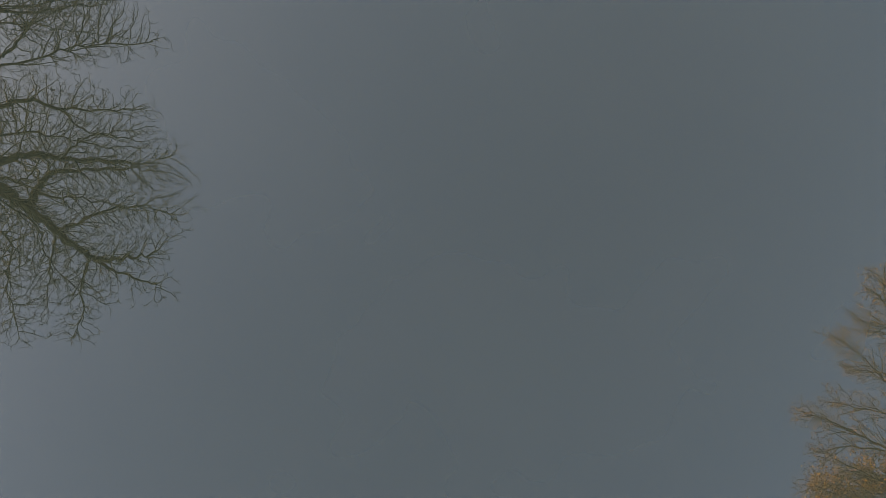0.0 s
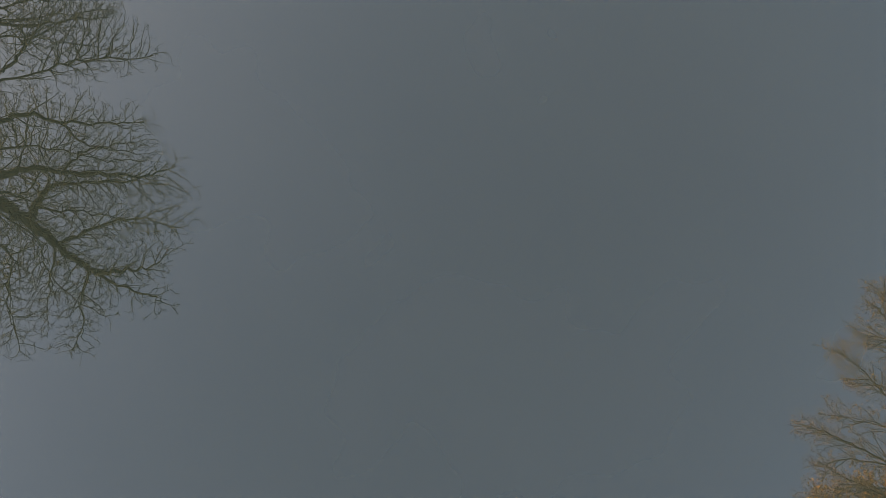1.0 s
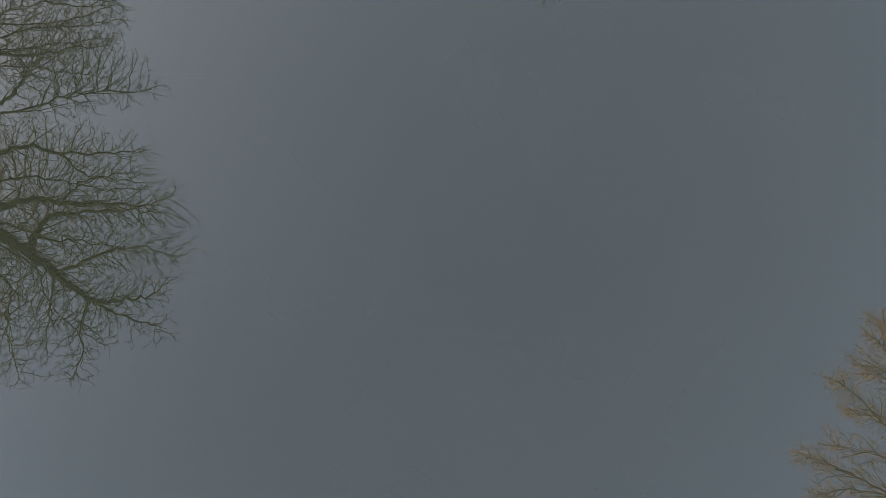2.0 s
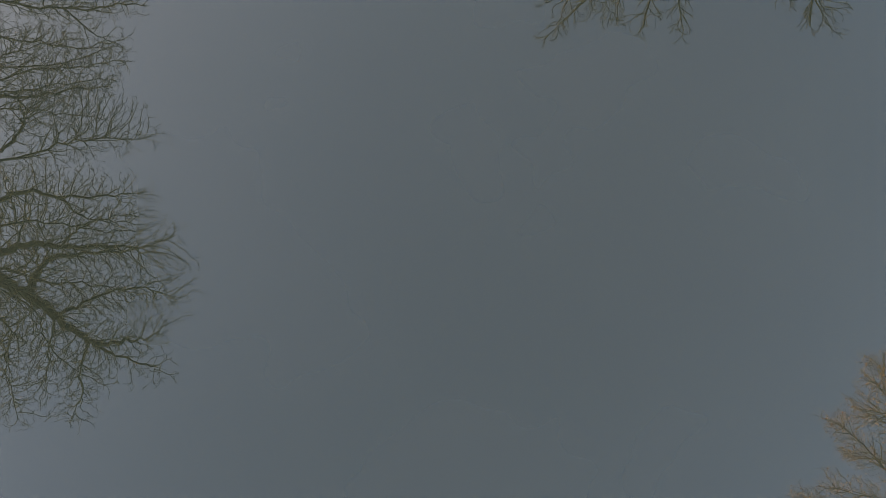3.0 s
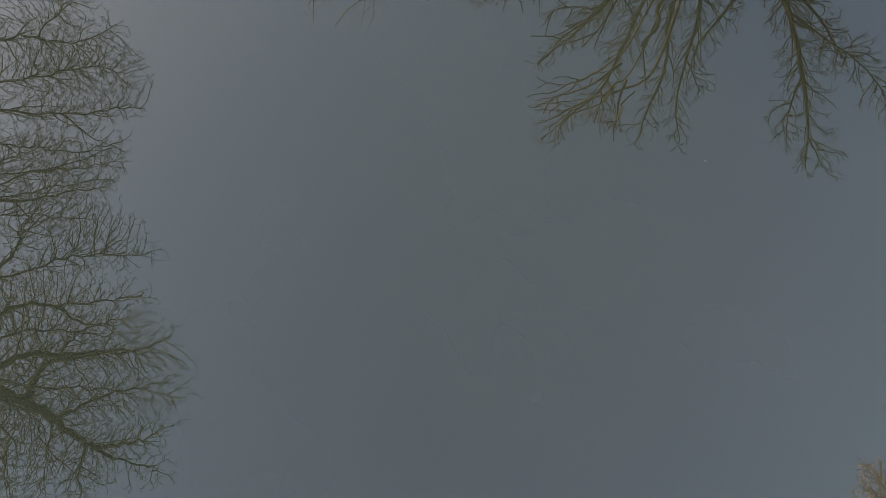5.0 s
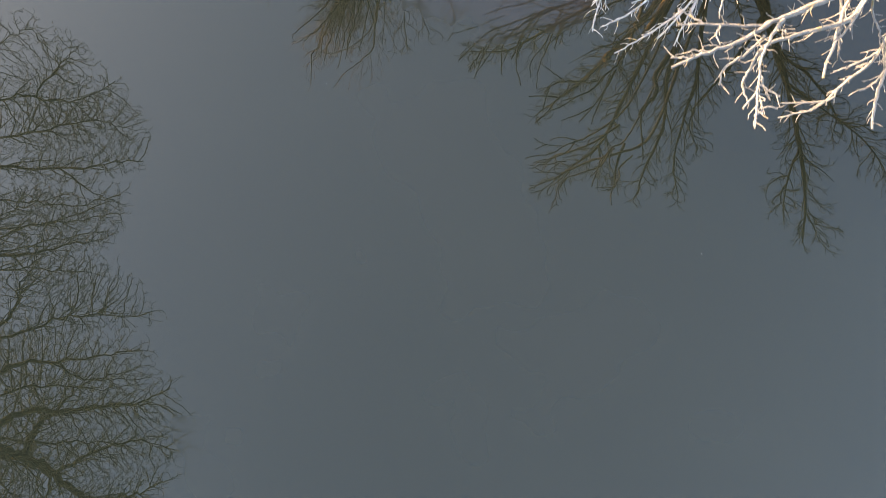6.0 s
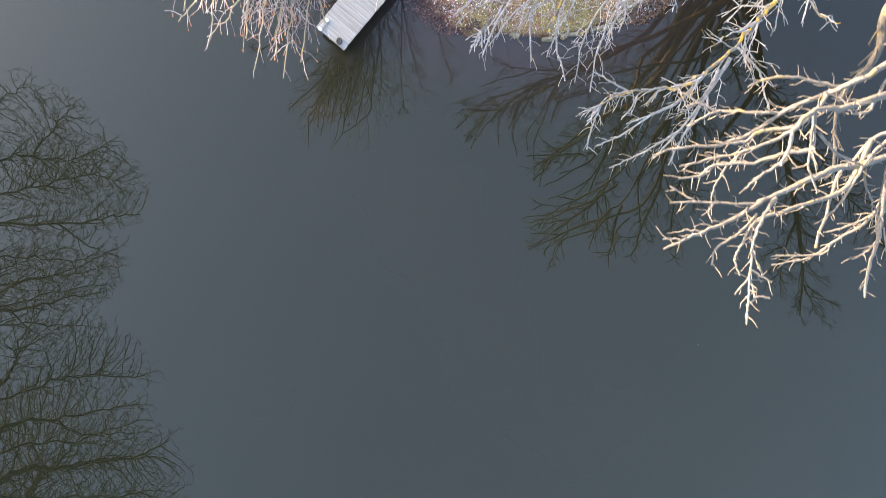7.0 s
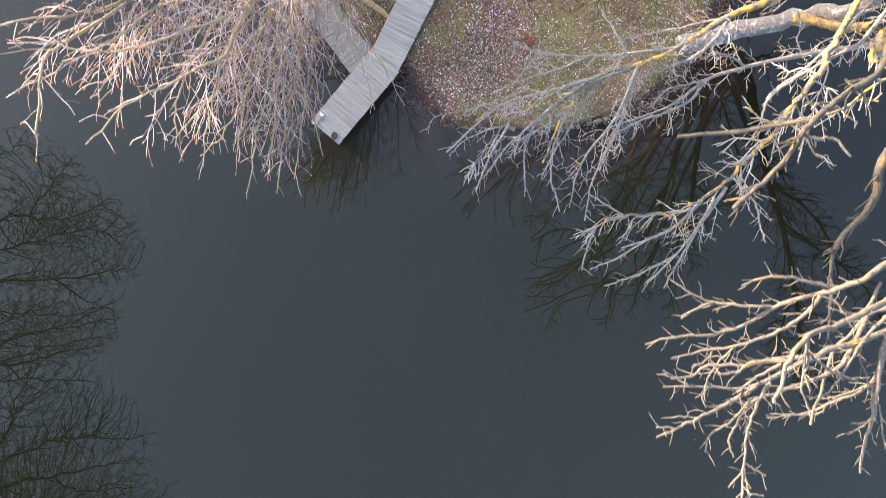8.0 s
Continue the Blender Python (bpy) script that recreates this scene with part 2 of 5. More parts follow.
def scatter_leaves(name, centres, size, mat, parent, rng, up=None, origin=(0, 0, 0)):
    """Small folded leaves: two triangles each side of a rib, at the centres."""
    c = np.array(centres, dtype=float) - np.array(origin)
    m = len(c)
    d = rng.normal(size=(m, 3))
    nrm = rng.normal(size=(m, 3)) if up is None else np.array([0, 0, 1.0]) + rng.normal(size=(m, 3)) * up
    nrm /= np.linalg.norm(nrm, axis=1, keepdims=True)
    d -= nrm * (d * nrm).sum(1, keepdims=True)
    d /= np.linalg.norm(d, axis=1, keepdims=True)
    e = np.cross(nrm, d)
    s = (size * rng.uniform(0.6, 1.4, m))[:, None]
    tip, tail = c + d * s, c - d * s
    left, right = c + e * s * 0.5 + nrm * s * 0.25, c - e * s * 0.5 + nrm * s * 0.25
    v = np.stack([tail, right, tip, left], axis=1).reshape(-1, 3)
    k = np.arange(m)[:, None] * 4
    f = np.concatenate([k + [[0, 1, 2]], k + [[0, 2, 3]]])
    return mesh_part(name, v, f, mat, parent)


# ---------------------------------------------------------------- trees
def perpendicular(t, rnd):
    a = Vector((rnd.gauss(0, 1), rnd.gauss(0, 1), rnd.gauss(0, 1)))
    a -= t * a.dot(t)
    return a.normalized()


def smooth_line(pts, per=4):
    """Catmull-Rom through the guide points."""
    p = [Vector(q) for q in pts]
    p = [p[0] * 2 - p[1]] + p + [p[-1] * 2 - p[-2]]
    out = []
    for i in range(1, len(p) - 2):
        for k in range(per):
            t = k / per
            a, b, c, d = p[i - 1:i + 3]
            out.append(0.5 * (2 * b + (c - a) * t + (2 * a - 5 * b + 4 * c - d) * t * t + (3 * b - a - 3 * c + d) * t ** 3))
    out.append(p[-2])
    return out


class Tree:
    """A bare tree: trunk, limbs led through a few guide points, and boughs and twigs that grow from the limbs by themselves."""

    def __init__(self, name, base, crown, radius, label, category, bark_mat, twig_mat, seed, group="", via=(), trunk_mat=None, **style):
        self.rnd = random.Random(seed)
        self.base = Vector(base)
        self.thing = thing(name, base, label, category, group)
        self.bark, self.twig_mat = bark_mat, twig_mat
        self.style = dict(per_metre=3.2, length=1.5, twigs=5.0, twig=0.55, twiglets=3, tiny=0.28, crook=0.22, knob=0.03, tip=0.4, few=2, lean=(0, 0, 0), pull=(0, 0, 0.1),
                          angle=(0.5, 1.0), r_branch=0.028, r_twig=0.012, r_tiny=0.007, hang=0.0, from_u=0.25)
        self.style.update(style)
        self.tips, self.twig_points = [], []
        self.lines, self.limbs, self.seeds, self.seed, self.shown = [], [], [], seed, True
        c = Vector(crown)
        mid = self.base.lerp(c, 0.5) + Vector((self.rnd.uniform(-0.3, 0.3), self.rnd.uniform(-0.3, 0.3), 0.3))
        self.trunk = smooth_line([self.base - Vector((0, 0, 0.4)), self.base + Vector((0, 0, 0.3)), *(via or (mid,)), c], 5)
        n = len(self.trunk)
        flare = [radius * (1 + 0.45 * math.exp(-0.55 * i)) * (1 - 0.55 * i / (n - 1)) for i in range(n)]
        self.trunk_r = flare
        t = Tubes()
        t.add(self.knobs(self.trunk, 0.035 if via else 0.04), flare, 12)
        t.build("trunk", trunk_mat or self.bark, self.thing, self.base)

    def knobs(self, line, amount):
        return [p + Vector((self.rnd.gauss(0, amount), self.rnd.gauss(0, amount), self.rnd.gauss(0, amount))) * (0 < i < len(line) - 1) for i, p in enumerate(line)]

    def shoot(self, start, way, length, n, crook, pull):
        pts, d, step = [start], way.normalized(), length / (n - 1)
        for _ in range(n - 1):
            d = (d + Vector((self.rnd.gauss(0, crook), self.rnd.gauss(0, crook), self.rnd.gauss(0, crook))) + Vector(pull)).normalized()
            pts.append(pts[-1] + d * step)
        return pts

    def ramify(self, line, rad, into, gap=0.3, share=0.5, most=3.0, least=0.15, angle=(0.5, 0.95), depth=3, r_tip=0.005, swell=0.012, crook=0.10, pull=(0, 0, 0), start=0.15, finer=0.72, shrink=0.8):
        """Side shoots set spirally along a line, each as long as what is left of it allows, with shoots of their own."""
        rnd = self.rnd
        n = len(line)
        reach = [0.0]
        for a, b in zip(line, line[1:]):
            reach.append(reach[-1] + (b - a).length)
        total, turn, i = reach[-1], rnd.uniform(0, math.tau), 0
        at_s = total * start + gap * rnd.random()
        while at_s < total * 0.985:
            while reach[i + 1] < at_s and i < n - 2:
                i += 1
            f = (at_s - reach[i]) / max(1e-6, reach[i + 1] - reach[i])
            at = line[i].lerp(line[i + 1], f)
            tan = (line[i + 1] - line[i]).normalized()
            side = tan.cross(Vector((0.31, 0.22, 0.92))).normalized()
            turn += 2.4 + rnd.gauss(0, 0.5)
            a = rnd.uniform(*angle)
            way = tan * math.cos(a) + (side * math.cos(turn) + tan.cross(side) * math.sin(turn)) * math.sin(a)
            ln = max(least, share * min(most, total - at_s)) * rnd.uniform(0.5, 1.2)
            k = min(8, 4 + int(ln / 0.3))
            shoot = self.shoot(at, way, ln, k, crook, [p + t * 0.08 for p, t in zip(pull, tan)])
            here = rad[i] + (rad[i + 1] - rad[i]) * f
            rc = max(r_tip, min(here * 0.75, r_tip + swell * ln))
            radii = [rc + (r_tip * 0.7 - rc) * (j / (k - 1)) ** 0.8 for j in range(k)]
            into.add(shoot, radii, 5 if rc > 0.02 else 3)
            self.tips.append((shoot[-1], (shoot[-1] - shoot[-2]).normalized()))
            self.twig_points.extend(shoot[1:])
            if self.shown and depth > 1:
                self.seeds.append((len(self.limbs), shoot, radii))
            if depth > 1 and ln > least * 1.2:
                self.ramify(shoot, radii, into, gap * finer, share, most, least * shrink, angle, depth - 1, r_tip, swell, crook, pull, 0.12, finer, shrink)
            at_s += gap * rnd.uniform(0.55, 1.45)

    def limb(self, r0, r1, *guide, density=1.0, spread=1.0, twig_scale=1.0, thick=1.0, taper=0.9, bare=False, mat=None, fan=None):
        s, rnd = dict(self.style), self.rnd
        for key in ("r_branch", "r_twig", "r_tiny"):
            s[key] *= thick
        g = [Vector(p) for p in guide]
        near = min(((p - g[0]).length for line in self.lines for p in line), default=9)
        if near > 0.5:
            start = min(self.trunk[3:], key=lambda p: (p - g[0]).length + max(0, p.z - g[0].z + 0.5) * 3)
            g = [start] + ([start.lerp(g[0], 0.5) + Vector((0, 0, 0.25))] if (start - g[0]).length > 1.5 else []) + g
            skip = 0.2
        else:
            skip = 0.0
        line = self.knobs(smooth_line(g, 5), (0.28 if bare or (fan and mat) else 1.0) * (s["knob"] + 0.04 * r0))
        self.lines.append(line)
        n = len(line)
        rad = [r0 + (r1 - r0) * (i / (n - 1)) ** taper for i in range(n)]
        rad = [r * rnd.uniform(0.88, 1.12) for r in rad]
        body, fine = Tubes(), Tubes()
        body.add(line, rad, 8)
        ob = body.build("limb", mat or self.bark, self.thing, self.base)
        # boughs
        total = sum((line[i + 1] - line[i]).length for i in range(n - 1))
        count = int(total * s["per_metre"] * density + 0.5) if bare else max(3, int(total * s["per_metre"] * density))
        if fan:
            self.ramify(line, rad, fine, **fan)
        for k in range(0 if fan else count + (0 if bare else 2)):
            u = skip + (1 - skip) * (s["from_u"] + (1 - s["from_u"]) * (k + rnd.random()) / count)
            u = min(u, 0.999)
            i = min(int(u * (n - 1)), n - 2)
            f = u * (n - 1) - i
            at = line[i].lerp(line[i + 1], f)
            tan = (line[i + 1] - line[i]).normalized()
            last = k >= count
            a = rnd.uniform(*s["angle"]) * (0.4 if last else 1.0)
            way = tan * math.cos(a) + perpendicular(tan, rnd) * math.sin(a) + Vector(s["lean"])
            ln = s["length"] * spread * (0.5 if last else 1.0) * rnd.uniform(0.4, 1.15) * (1.15 - (1.15 - s["tip"]) * u)
            bough = self.shoot(at, way, ln, 7, s["crook"] * (0.55 if bare else 1.0), s["pull"])
            rb = min(s["r_branch"] * rnd.uniform(0.7, 1.2), rad[i] * 0.8)
            fine.add(bough, [rb + (min(s["r_twig"], rb) - rb) * j / 6 for j in range(7)], 5)
            if self.shown:
                self.seeds.append((len(self.limbs), bough, [rb + (min(s["r_twig"], rb) - rb) * j / 6 for j in range(7)]))
            if bare:
                self.tips.append((bough[-1], (bough[-1] - bough[-2]).normalized()))
            for w in range(rnd.choice((0, 1, 2, 2)) if bare else max(s["few"], int(s["twigs"] * ln / s["length"] * twig_scale)) + (0 if last and s["few"] < 2 else 1)):
                v = min(0.15 + 0.85 * rnd.random(), 0.999) if w or bare else 0.999
                j = min(int(v * 6), 5)
                q = bough[j].lerp(bough[j + 1], v * 6 - j)
                bt = (bough[j + 1] - bough[j]).normalized()
                a = rnd.uniform(*s["angle"]) * (0.5 if w == 0 else 1.0)
                way = bt * math.cos(a) + perpendicular(bt, rnd) * math.sin(a)
                way.z -= s["hang"]
                tl = s["twig"] * min(1.0, 0.35 + 0.65 * spread) * rnd.uniform(0.5, 1.3)
                tw = self.shoot(q, way, tl, 5, s["crook"], s["pull"])
                fine.add(tw, [s["r_twig"] + (s["r_tiny"] - s["r_twig"]) * j2 / 4 for j2 in range(5)], 4)
                self.tips.append((tw[-1], (tw[-1] - tw[-2]).normalized()))
                self.twig_points.extend(tw[1:])
                for _ in range(0 if bare else s["twiglets"]):
                    j = rnd.randint(1, 3)
                    tt = (tw[j + 1] - tw[j]).normalized()
                    a = rnd.uniform(0.4, 1.0)
                    way = tt * math.cos(a) + perpendicular(tt, rnd) * math.sin(a)
                    tiny = self.shoot(tw[j], way, s["tiny"] * rnd.uniform(0.5, 1.4), 3, s["crook"], s["pull"])
                    fine.add(tiny, [s["r_tiny"], s["r_tiny"] * 0.85, s["r_tiny"] * 0.55], 3)
                    self.tips.append((tiny[-1], (tiny[-1] - tiny[-2]).normalized()))
        self.limbs.append(ob)
        if self.shown:
            self.seeds.append((len(self.limbs) - 1, line, rad))
        spray = fine.build("twig_spray", mat if mat in (BARK_GREY, BARK_MOSS_SHADED, BARK_DULL, TWIG_WISP_SHADED) else self.twig_mat, ob, self.base)
        if spray:
            tagged(spray, kind="stuff")
        return ob

    def colonise(self, count, reach, kill=0.26, step=0.17, tip_r=0.009, spur=0.16, spurs=1.0, kink=0.35, ahead=0.35, low=0.0, mat=None, lobes=(), hub=None, outward=0.45, power=1.85):
        """Fills the crown: twigs grow from the limbs towards points scattered round them, until the space is taken."""
        rng = np.random.default_rng(self.seed)
        nodes, parent, owner = [], [], []
        spread = []
        for k, line, rad in self.seeds:
            n = len(line)
            for i in range(n - 1):
                u = (i + 0.5) / (n - 1)
                if u < low:
                    continue
                pieces = max(1, int((line[i + 1] - line[i]).length / step))
                for q in range(pieces):
                    nodes.append(line[i].lerp(line[i + 1], q / pieces))
                    parent.append(-1)
                    owner.append((k, rad[i]))
                    spread.append(min(1.0, 0.25 + 1.5 * u) * (1.0 - 0.35 * max(0.0, (u - 0.6) / 0.4)))
        own = rng.integers(0, len(nodes), count)
        off = rng.normal(size=(count, 3))
        off *= (reach * rng.random(count) ** 0.5 * np.array(spread)[own] / np.linalg.norm(off, axis=1))[:, None]
        goals = [nodes[i] + Vector(o) for i, o in zip(own, off)]
        for (cx, cy, cz), (ax, ay, az), extra in lobes:
            # a rounded, slightly ragged lobe of the crown
            d = rng.normal(size=(extra, 3))
            d *= (rng.random(extra) ** 0.4 * rng.normal(1.0, 0.05, extra) / np.linalg.norm(d, axis=1))[:, None]
            goals.extend(Vector((cx + ax * p, cy + ay * q, cz + az * r)) for p, q, r in d if p > -0.3)
        count = len(goals)
        best, dist = [0] * count, [1e9] * count
        alive, fresh, grown = set(range(count)), list(range(len(nodes))), collections.Counter()
        roots = len(nodes)
        for _ in range(40):
            tree = kdtree.KDTree(len(fresh))
            for i in fresh:
                tree.insert(nodes[i], i)
            tree.balance()
            pulls = {}
            for a in sorted(alive):
                co, i, d = tree.find(goals[a])
                if d < dist[a]:
                    best[a], dist[a] = i, d
                if dist[a] < kill:
                    alive.discard(a)
                elif dist[a] < reach * 1.6:
                    p = pulls.setdefault(best[a], Vector((0, 0, 0)))
                    p += (goals[a] - nodes[best[a]]).normalized()
            fresh = []
            for i, p in pulls.items():
                if grown[i] >= (1 if i < roots else 3) or p.length < 0.05:
                    continue
                grown[i] += 1
                way = (p.normalized() + Vector(rng.normal(size=3) * kink)).normalized()
                if hub:
                    way = (way + (nodes[i] - Vector(hub)).normalized() * outward).normalized()
                if parent[i] >= 0:
                    way = (way + (nodes[i] - nodes[parent[i]]).normalized() * ahead).normalized()
                fresh.append(len(nodes))
                nodes.append(nodes[i] + way * step * rng.uniform(0.8, 1.25))
                parent.append(i)
                owner.append(owner[i])
            if not fresh:
                break
        # thickness adds up from the tips
        load, kids = [0.0] * len(nodes), {}
        for i in range(len(nodes) - 1, roots - 1, -1):
            load[i] = load[i] or tip_r ** power
            load[parent[i]] += load[i]
            kids.setdefault(parent[i], []).append(i)
        width = [min(v ** (1 / power), owner[i][1] * 0.7 + 0.004) for i, v in enumerate(load)]
        fine = [Tubes() for _ in self.limbs]
        todo = [(i, c) for i in range(roots) for c in kids.get(i, ())]
        while todo:
            a, c = todo.pop()
            chain = [a, c]
            while kids.get(c):
                nxt = sorted(kids[c], key=lambda q: -load[q])
                todo.extend((c, q) for q in nxt[1:])
                c = nxt[0]
                chain.append(c)
            r = [width[q] for q in chain]
            r[0] = r[1]
            if len(chain) == 2:
                r[1] *= 0.6
            fine[owner[a][0]].add([nodes[q] for q in chain], r, 4)
            self.tips.append((nodes[c], (nodes[c] - nodes[chain[-2]]).normalized()))
            self.twig_points.extend(nodes[q] for q in chain[1:])
        for i in range(roots, len(nodes)):
            for _ in range(rng.poisson(spurs)):
                t = (nodes[i] - nodes[parent[i]]).normalized()
                way = (t + perpendicular(t, self.rnd)).normalized()
                line = self.shoot(nodes[parent[i]].lerp(nodes[i], self.rnd.random()), way, spur * self.rnd.uniform(0.4, 1.5), 3, 0.35, (0, 0, 0))
                fine[owner[i][0]].add(line, [tip_r, tip_r * 0.9, tip_r * 0.7], 3)
                self.twig_points.append(line[-1])
        for ob, f in zip(self.limbs, fine):
            spray = f.build("twig_spray", mat or self.twig_mat, ob, self.base)
            if spray:
                tagged(spray, kind="stuff")

    def fill(self, count, a0, a1, reach, low, high, r=0.07, **kw):
        """More limbs of the crown, spread over a range of bearings (degrees)."""
        self.shown = False
        for k in range(count):
            a = radians(a0 + (a1 - a0) * (k + self.rnd.random()) / count)
            z = low + (high - low) * self.rnd.random()
            out = Vector((math.cos(a), math.sin(a), 0))
            start = min(self.trunk[4:], key=lambda p: abs(p.z - z * 0.7))
            far = reach * self.rnd.uniform(0.7, 1.1)
            self.limb(r, 0.018, start + out * 0.55 * 1.2 + Vector((0, 0, 0.3)), start + out * far * 0.5 + Vector((0, 0, (z - start.z) * 0.7)),
                      start + out * far * 0.8 + Vector((self.rnd.uniform(-0.4, 0.4), self.rnd.uniform(-0.4, 0.4), z - start.z)), start + out * far + Vector((0, 0, z - start.z + 0.4)), **kw)

    def pods(self, name, mat, share, length, radius, label):
        """Small catkins or cones at the twig tips."""
        t = Tubes()
        for p, d in self.tips:
            if self.rnd.random() < share:
                e = p + (d + Vector((0, 0, -0.4))).normalized() * length
                t.add([p, p.lerp(e, 0.3), p.lerp(e, 0.75), e], [radius * 0.3, radius, radius, radius * 0.2], 5)
        tagged(t.build(name, mat, self.thing, self.base), label, kind="stuff")


# ---------------------------------------------------------------- setting
def shore(x, y):
    """How far a place lies inside the land (minus: out in the pond), in metres."""
    wob = 0.25 * noise.noise(Vector((x * 0.5, y * 0.5, 3.1))) + 0.12 * noise.noise(Vector((x * 1.7, y * 1.7, 8.2)))
    head = 5.2 + 0.2 * max(0.0, min(1.0, (x - 3.4) / 1.0)) - math.hypot(x - 2.9, y - 25.5)
    small = 3.0 - math.hypot(x + 1.5, y - 25.6)
    far = max(y - 28.0, -42.0 - y, x - 23.0, -21.5 - x) + 1.2 * noise.noise(Vector((x * 0.1, y * 0.1, 0)))
    return max(head + wob * (0.5 if x > 1.2 else 1.2), small + wob, far)


def bank(x):
    """The bank's slope: how far it reaches out under water, and in over the land."""
    left = max(0.0, min(1.0, (1.6 - x) / 1.2))
    right = max(0.0, min(1.0, (x - 3.4) / 1.0))
    return 0.45 + 0.5 * left - 0.1 * right, 0.15 + 0.42 * right


def steps(lo, hi, fine_lo, fine_hi, fine, grow=1.25):
    mid = list(np.arange(fine_lo, fine_hi + 1e-6, fine))
    out, d = [], fine
    x = mid[-1]
    while x < hi:
        d *= grow
        x += d
        out.append(x)
    left, d, x = [], fine, mid[0]
    while x > lo:
        d *= grow
        x -= d
        left.append(x)
    return left[::-1] + mid + out


def build_ground():
    xs = steps(-2000, 2000, -7.0, 10.5, 0.16, 1.12)
    ys = steps(-2000, 2000, 19.0, 27.0, 0.16, 1.12)
    v = []
    for y in ys:
        for x in xs:
            d = shore(x, y)
            e = max(0.0, min(1.0, (d + bank(x)[0]) / sum(bank(x))))
            e = e * e * (3 - 2 * e)
            z = -0.55 + 0.75 * e + 0.025 * max(0.0, min(d, 6.0)) + 0.05 * e * noise.noise(Vector((x * 0.9, y * 0.9, 5.0)))
            if d < -0.45:
                z -= min(1.0, (-0.45 - d) * 0.25)
            v.append((x, y, z))
    nx, ny = len(xs), len(ys)
    i = (np.arange(ny - 1)[:, None] * nx + np.arange(nx - 1)).ravel()
    f = np.stack([i, i + 1, i + 1 + nx, i + nx], axis=1)
    tagged(mesh_part("ground", np.array(v), f, TURF, smooth=True), "mossy brown turf with leaf litter round the pond", "ground", kind="structure")


build_ground()

bm = bmesh.new()
bmesh.ops.create_grid(bm, x_segments=12, y_segments=12, size=1.0)
for vert in bm.verts:
    vert.co = (vert.co.x * 40.0, -5.0 + vert.co.y * 48.0, 0.0)
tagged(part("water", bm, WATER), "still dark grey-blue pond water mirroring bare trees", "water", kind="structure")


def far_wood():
    """A tall unseen belt of dark evergreens, added far behind the west bank to keep the low sun off the pond."""
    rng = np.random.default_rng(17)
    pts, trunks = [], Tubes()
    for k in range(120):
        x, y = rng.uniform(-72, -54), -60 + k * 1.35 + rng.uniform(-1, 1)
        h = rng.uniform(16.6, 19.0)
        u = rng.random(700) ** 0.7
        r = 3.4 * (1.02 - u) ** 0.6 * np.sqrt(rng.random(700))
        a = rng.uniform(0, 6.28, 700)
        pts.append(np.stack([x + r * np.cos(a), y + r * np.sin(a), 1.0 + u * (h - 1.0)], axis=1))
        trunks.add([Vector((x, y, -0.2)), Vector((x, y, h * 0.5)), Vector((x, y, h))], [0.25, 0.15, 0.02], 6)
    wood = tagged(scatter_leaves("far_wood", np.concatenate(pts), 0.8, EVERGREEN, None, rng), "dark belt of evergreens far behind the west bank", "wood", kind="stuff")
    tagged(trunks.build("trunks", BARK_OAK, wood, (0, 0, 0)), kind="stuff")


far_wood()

# ---------------------------------------------------------------- trees on the west bank
OAK = dict(per_metre=2.2, length=2.3, twigs=0, few=0, twig=0.5, twiglets=2, tiny=0.3, crook=0.24, knob=0.05, tip=0.35, angle=(0.5, 1.15), pull=(0.0, 0.0, 0.0), r_branch=0.034, r_twig=0.013, r_tiny=0.0085)
GNARLED = dict(gap=0.5, share=0.5, most=4.5, least=0.9, angle=(0.45, 1.0), depth=1, r_tip=0.012, swell=0.014, crook=0.15)
oak = Tree("oak_tree", (-25.0, 3.0, 0.3), (-22.5, 3.0, 8.5), 0.42, "broad bare oak leaning over the pond from the west bank", "tree", BARK_OAK, BARK_OAK, 11, "trees on the west bank", **OAK)
oak.limb(0.42, 0.03, (-21, 3.5, 8.5), (-20.56, 2.59, 11), (-20.1, 1.85, 12.3), (-19.49, 0.82, 13.4), (-18.3, -0.01, 13.4), (-17.47, -0.53, 13.5), (-16.42, -0.42, 13.8), (-15.54, -0.42, 14), (-14.75, 0, 14.33), taper=0.85, fan=GNARLED)
oak.limb(0.228, 0.02, (-19.96, 1.98, 12.3), (-19.96, 2.59, 12.6), (-19.77, 3.29, 13), (-19.07, 3.73, 13.3), (-17.96, 3.87, 13.8), (-16.25, 3.92, 14.3), (-14.75, 3.88, 14.76), taper=0.85, fan=GNARLED)
oak.limb(0.245, 0.02, (-20.9, 3.32, 9), (-20.22, 3.87, 10.5), (-19.33, 4.33, 11.5), (-18.31, 4.13, 12), (-16.71, 4.18, 13), (-15.26, 4.16, 14), (-14.13, 4.71, 14.66), taper=0.85, fan=GNARLED)
oak.limb(0.21, 0.02, (-20.53, 5.37, 8.5), (-19.89, 6.19, 10), (-19.02, 6.65, 11), (-18.31, 6.41, 12), (-16.71, 6.61, 13), (-15.2, 6.83, 13.66), taper=0.85, fan=GNARLED)
oak.limb(0.116, 0.02, (-19.49, 0.82, 13.4), (-18.41, 1.23, 13.6), (-16.94, 1.94, 14), (-15.49, 2.08, 14.5), (-14.49, 1.74, 14.83), taper=0.85, fan=GNARLED)
oak.limb(0.102, 0.02, (-17.47, -0.53, 13.5), (-16.7, -1.17, 13.8), (-15.35, -1.68, 14.2), (-14.69, -1.97, 14.4), taper=0.85, fan=GNARLED)
oak.limb(0.072, 0.015, (-19.49, 0.76, 13.4), (-20.04, -0.84, 14), (-20.49, -2.55, 14.5), taper=0.85, fan=GNARLED)
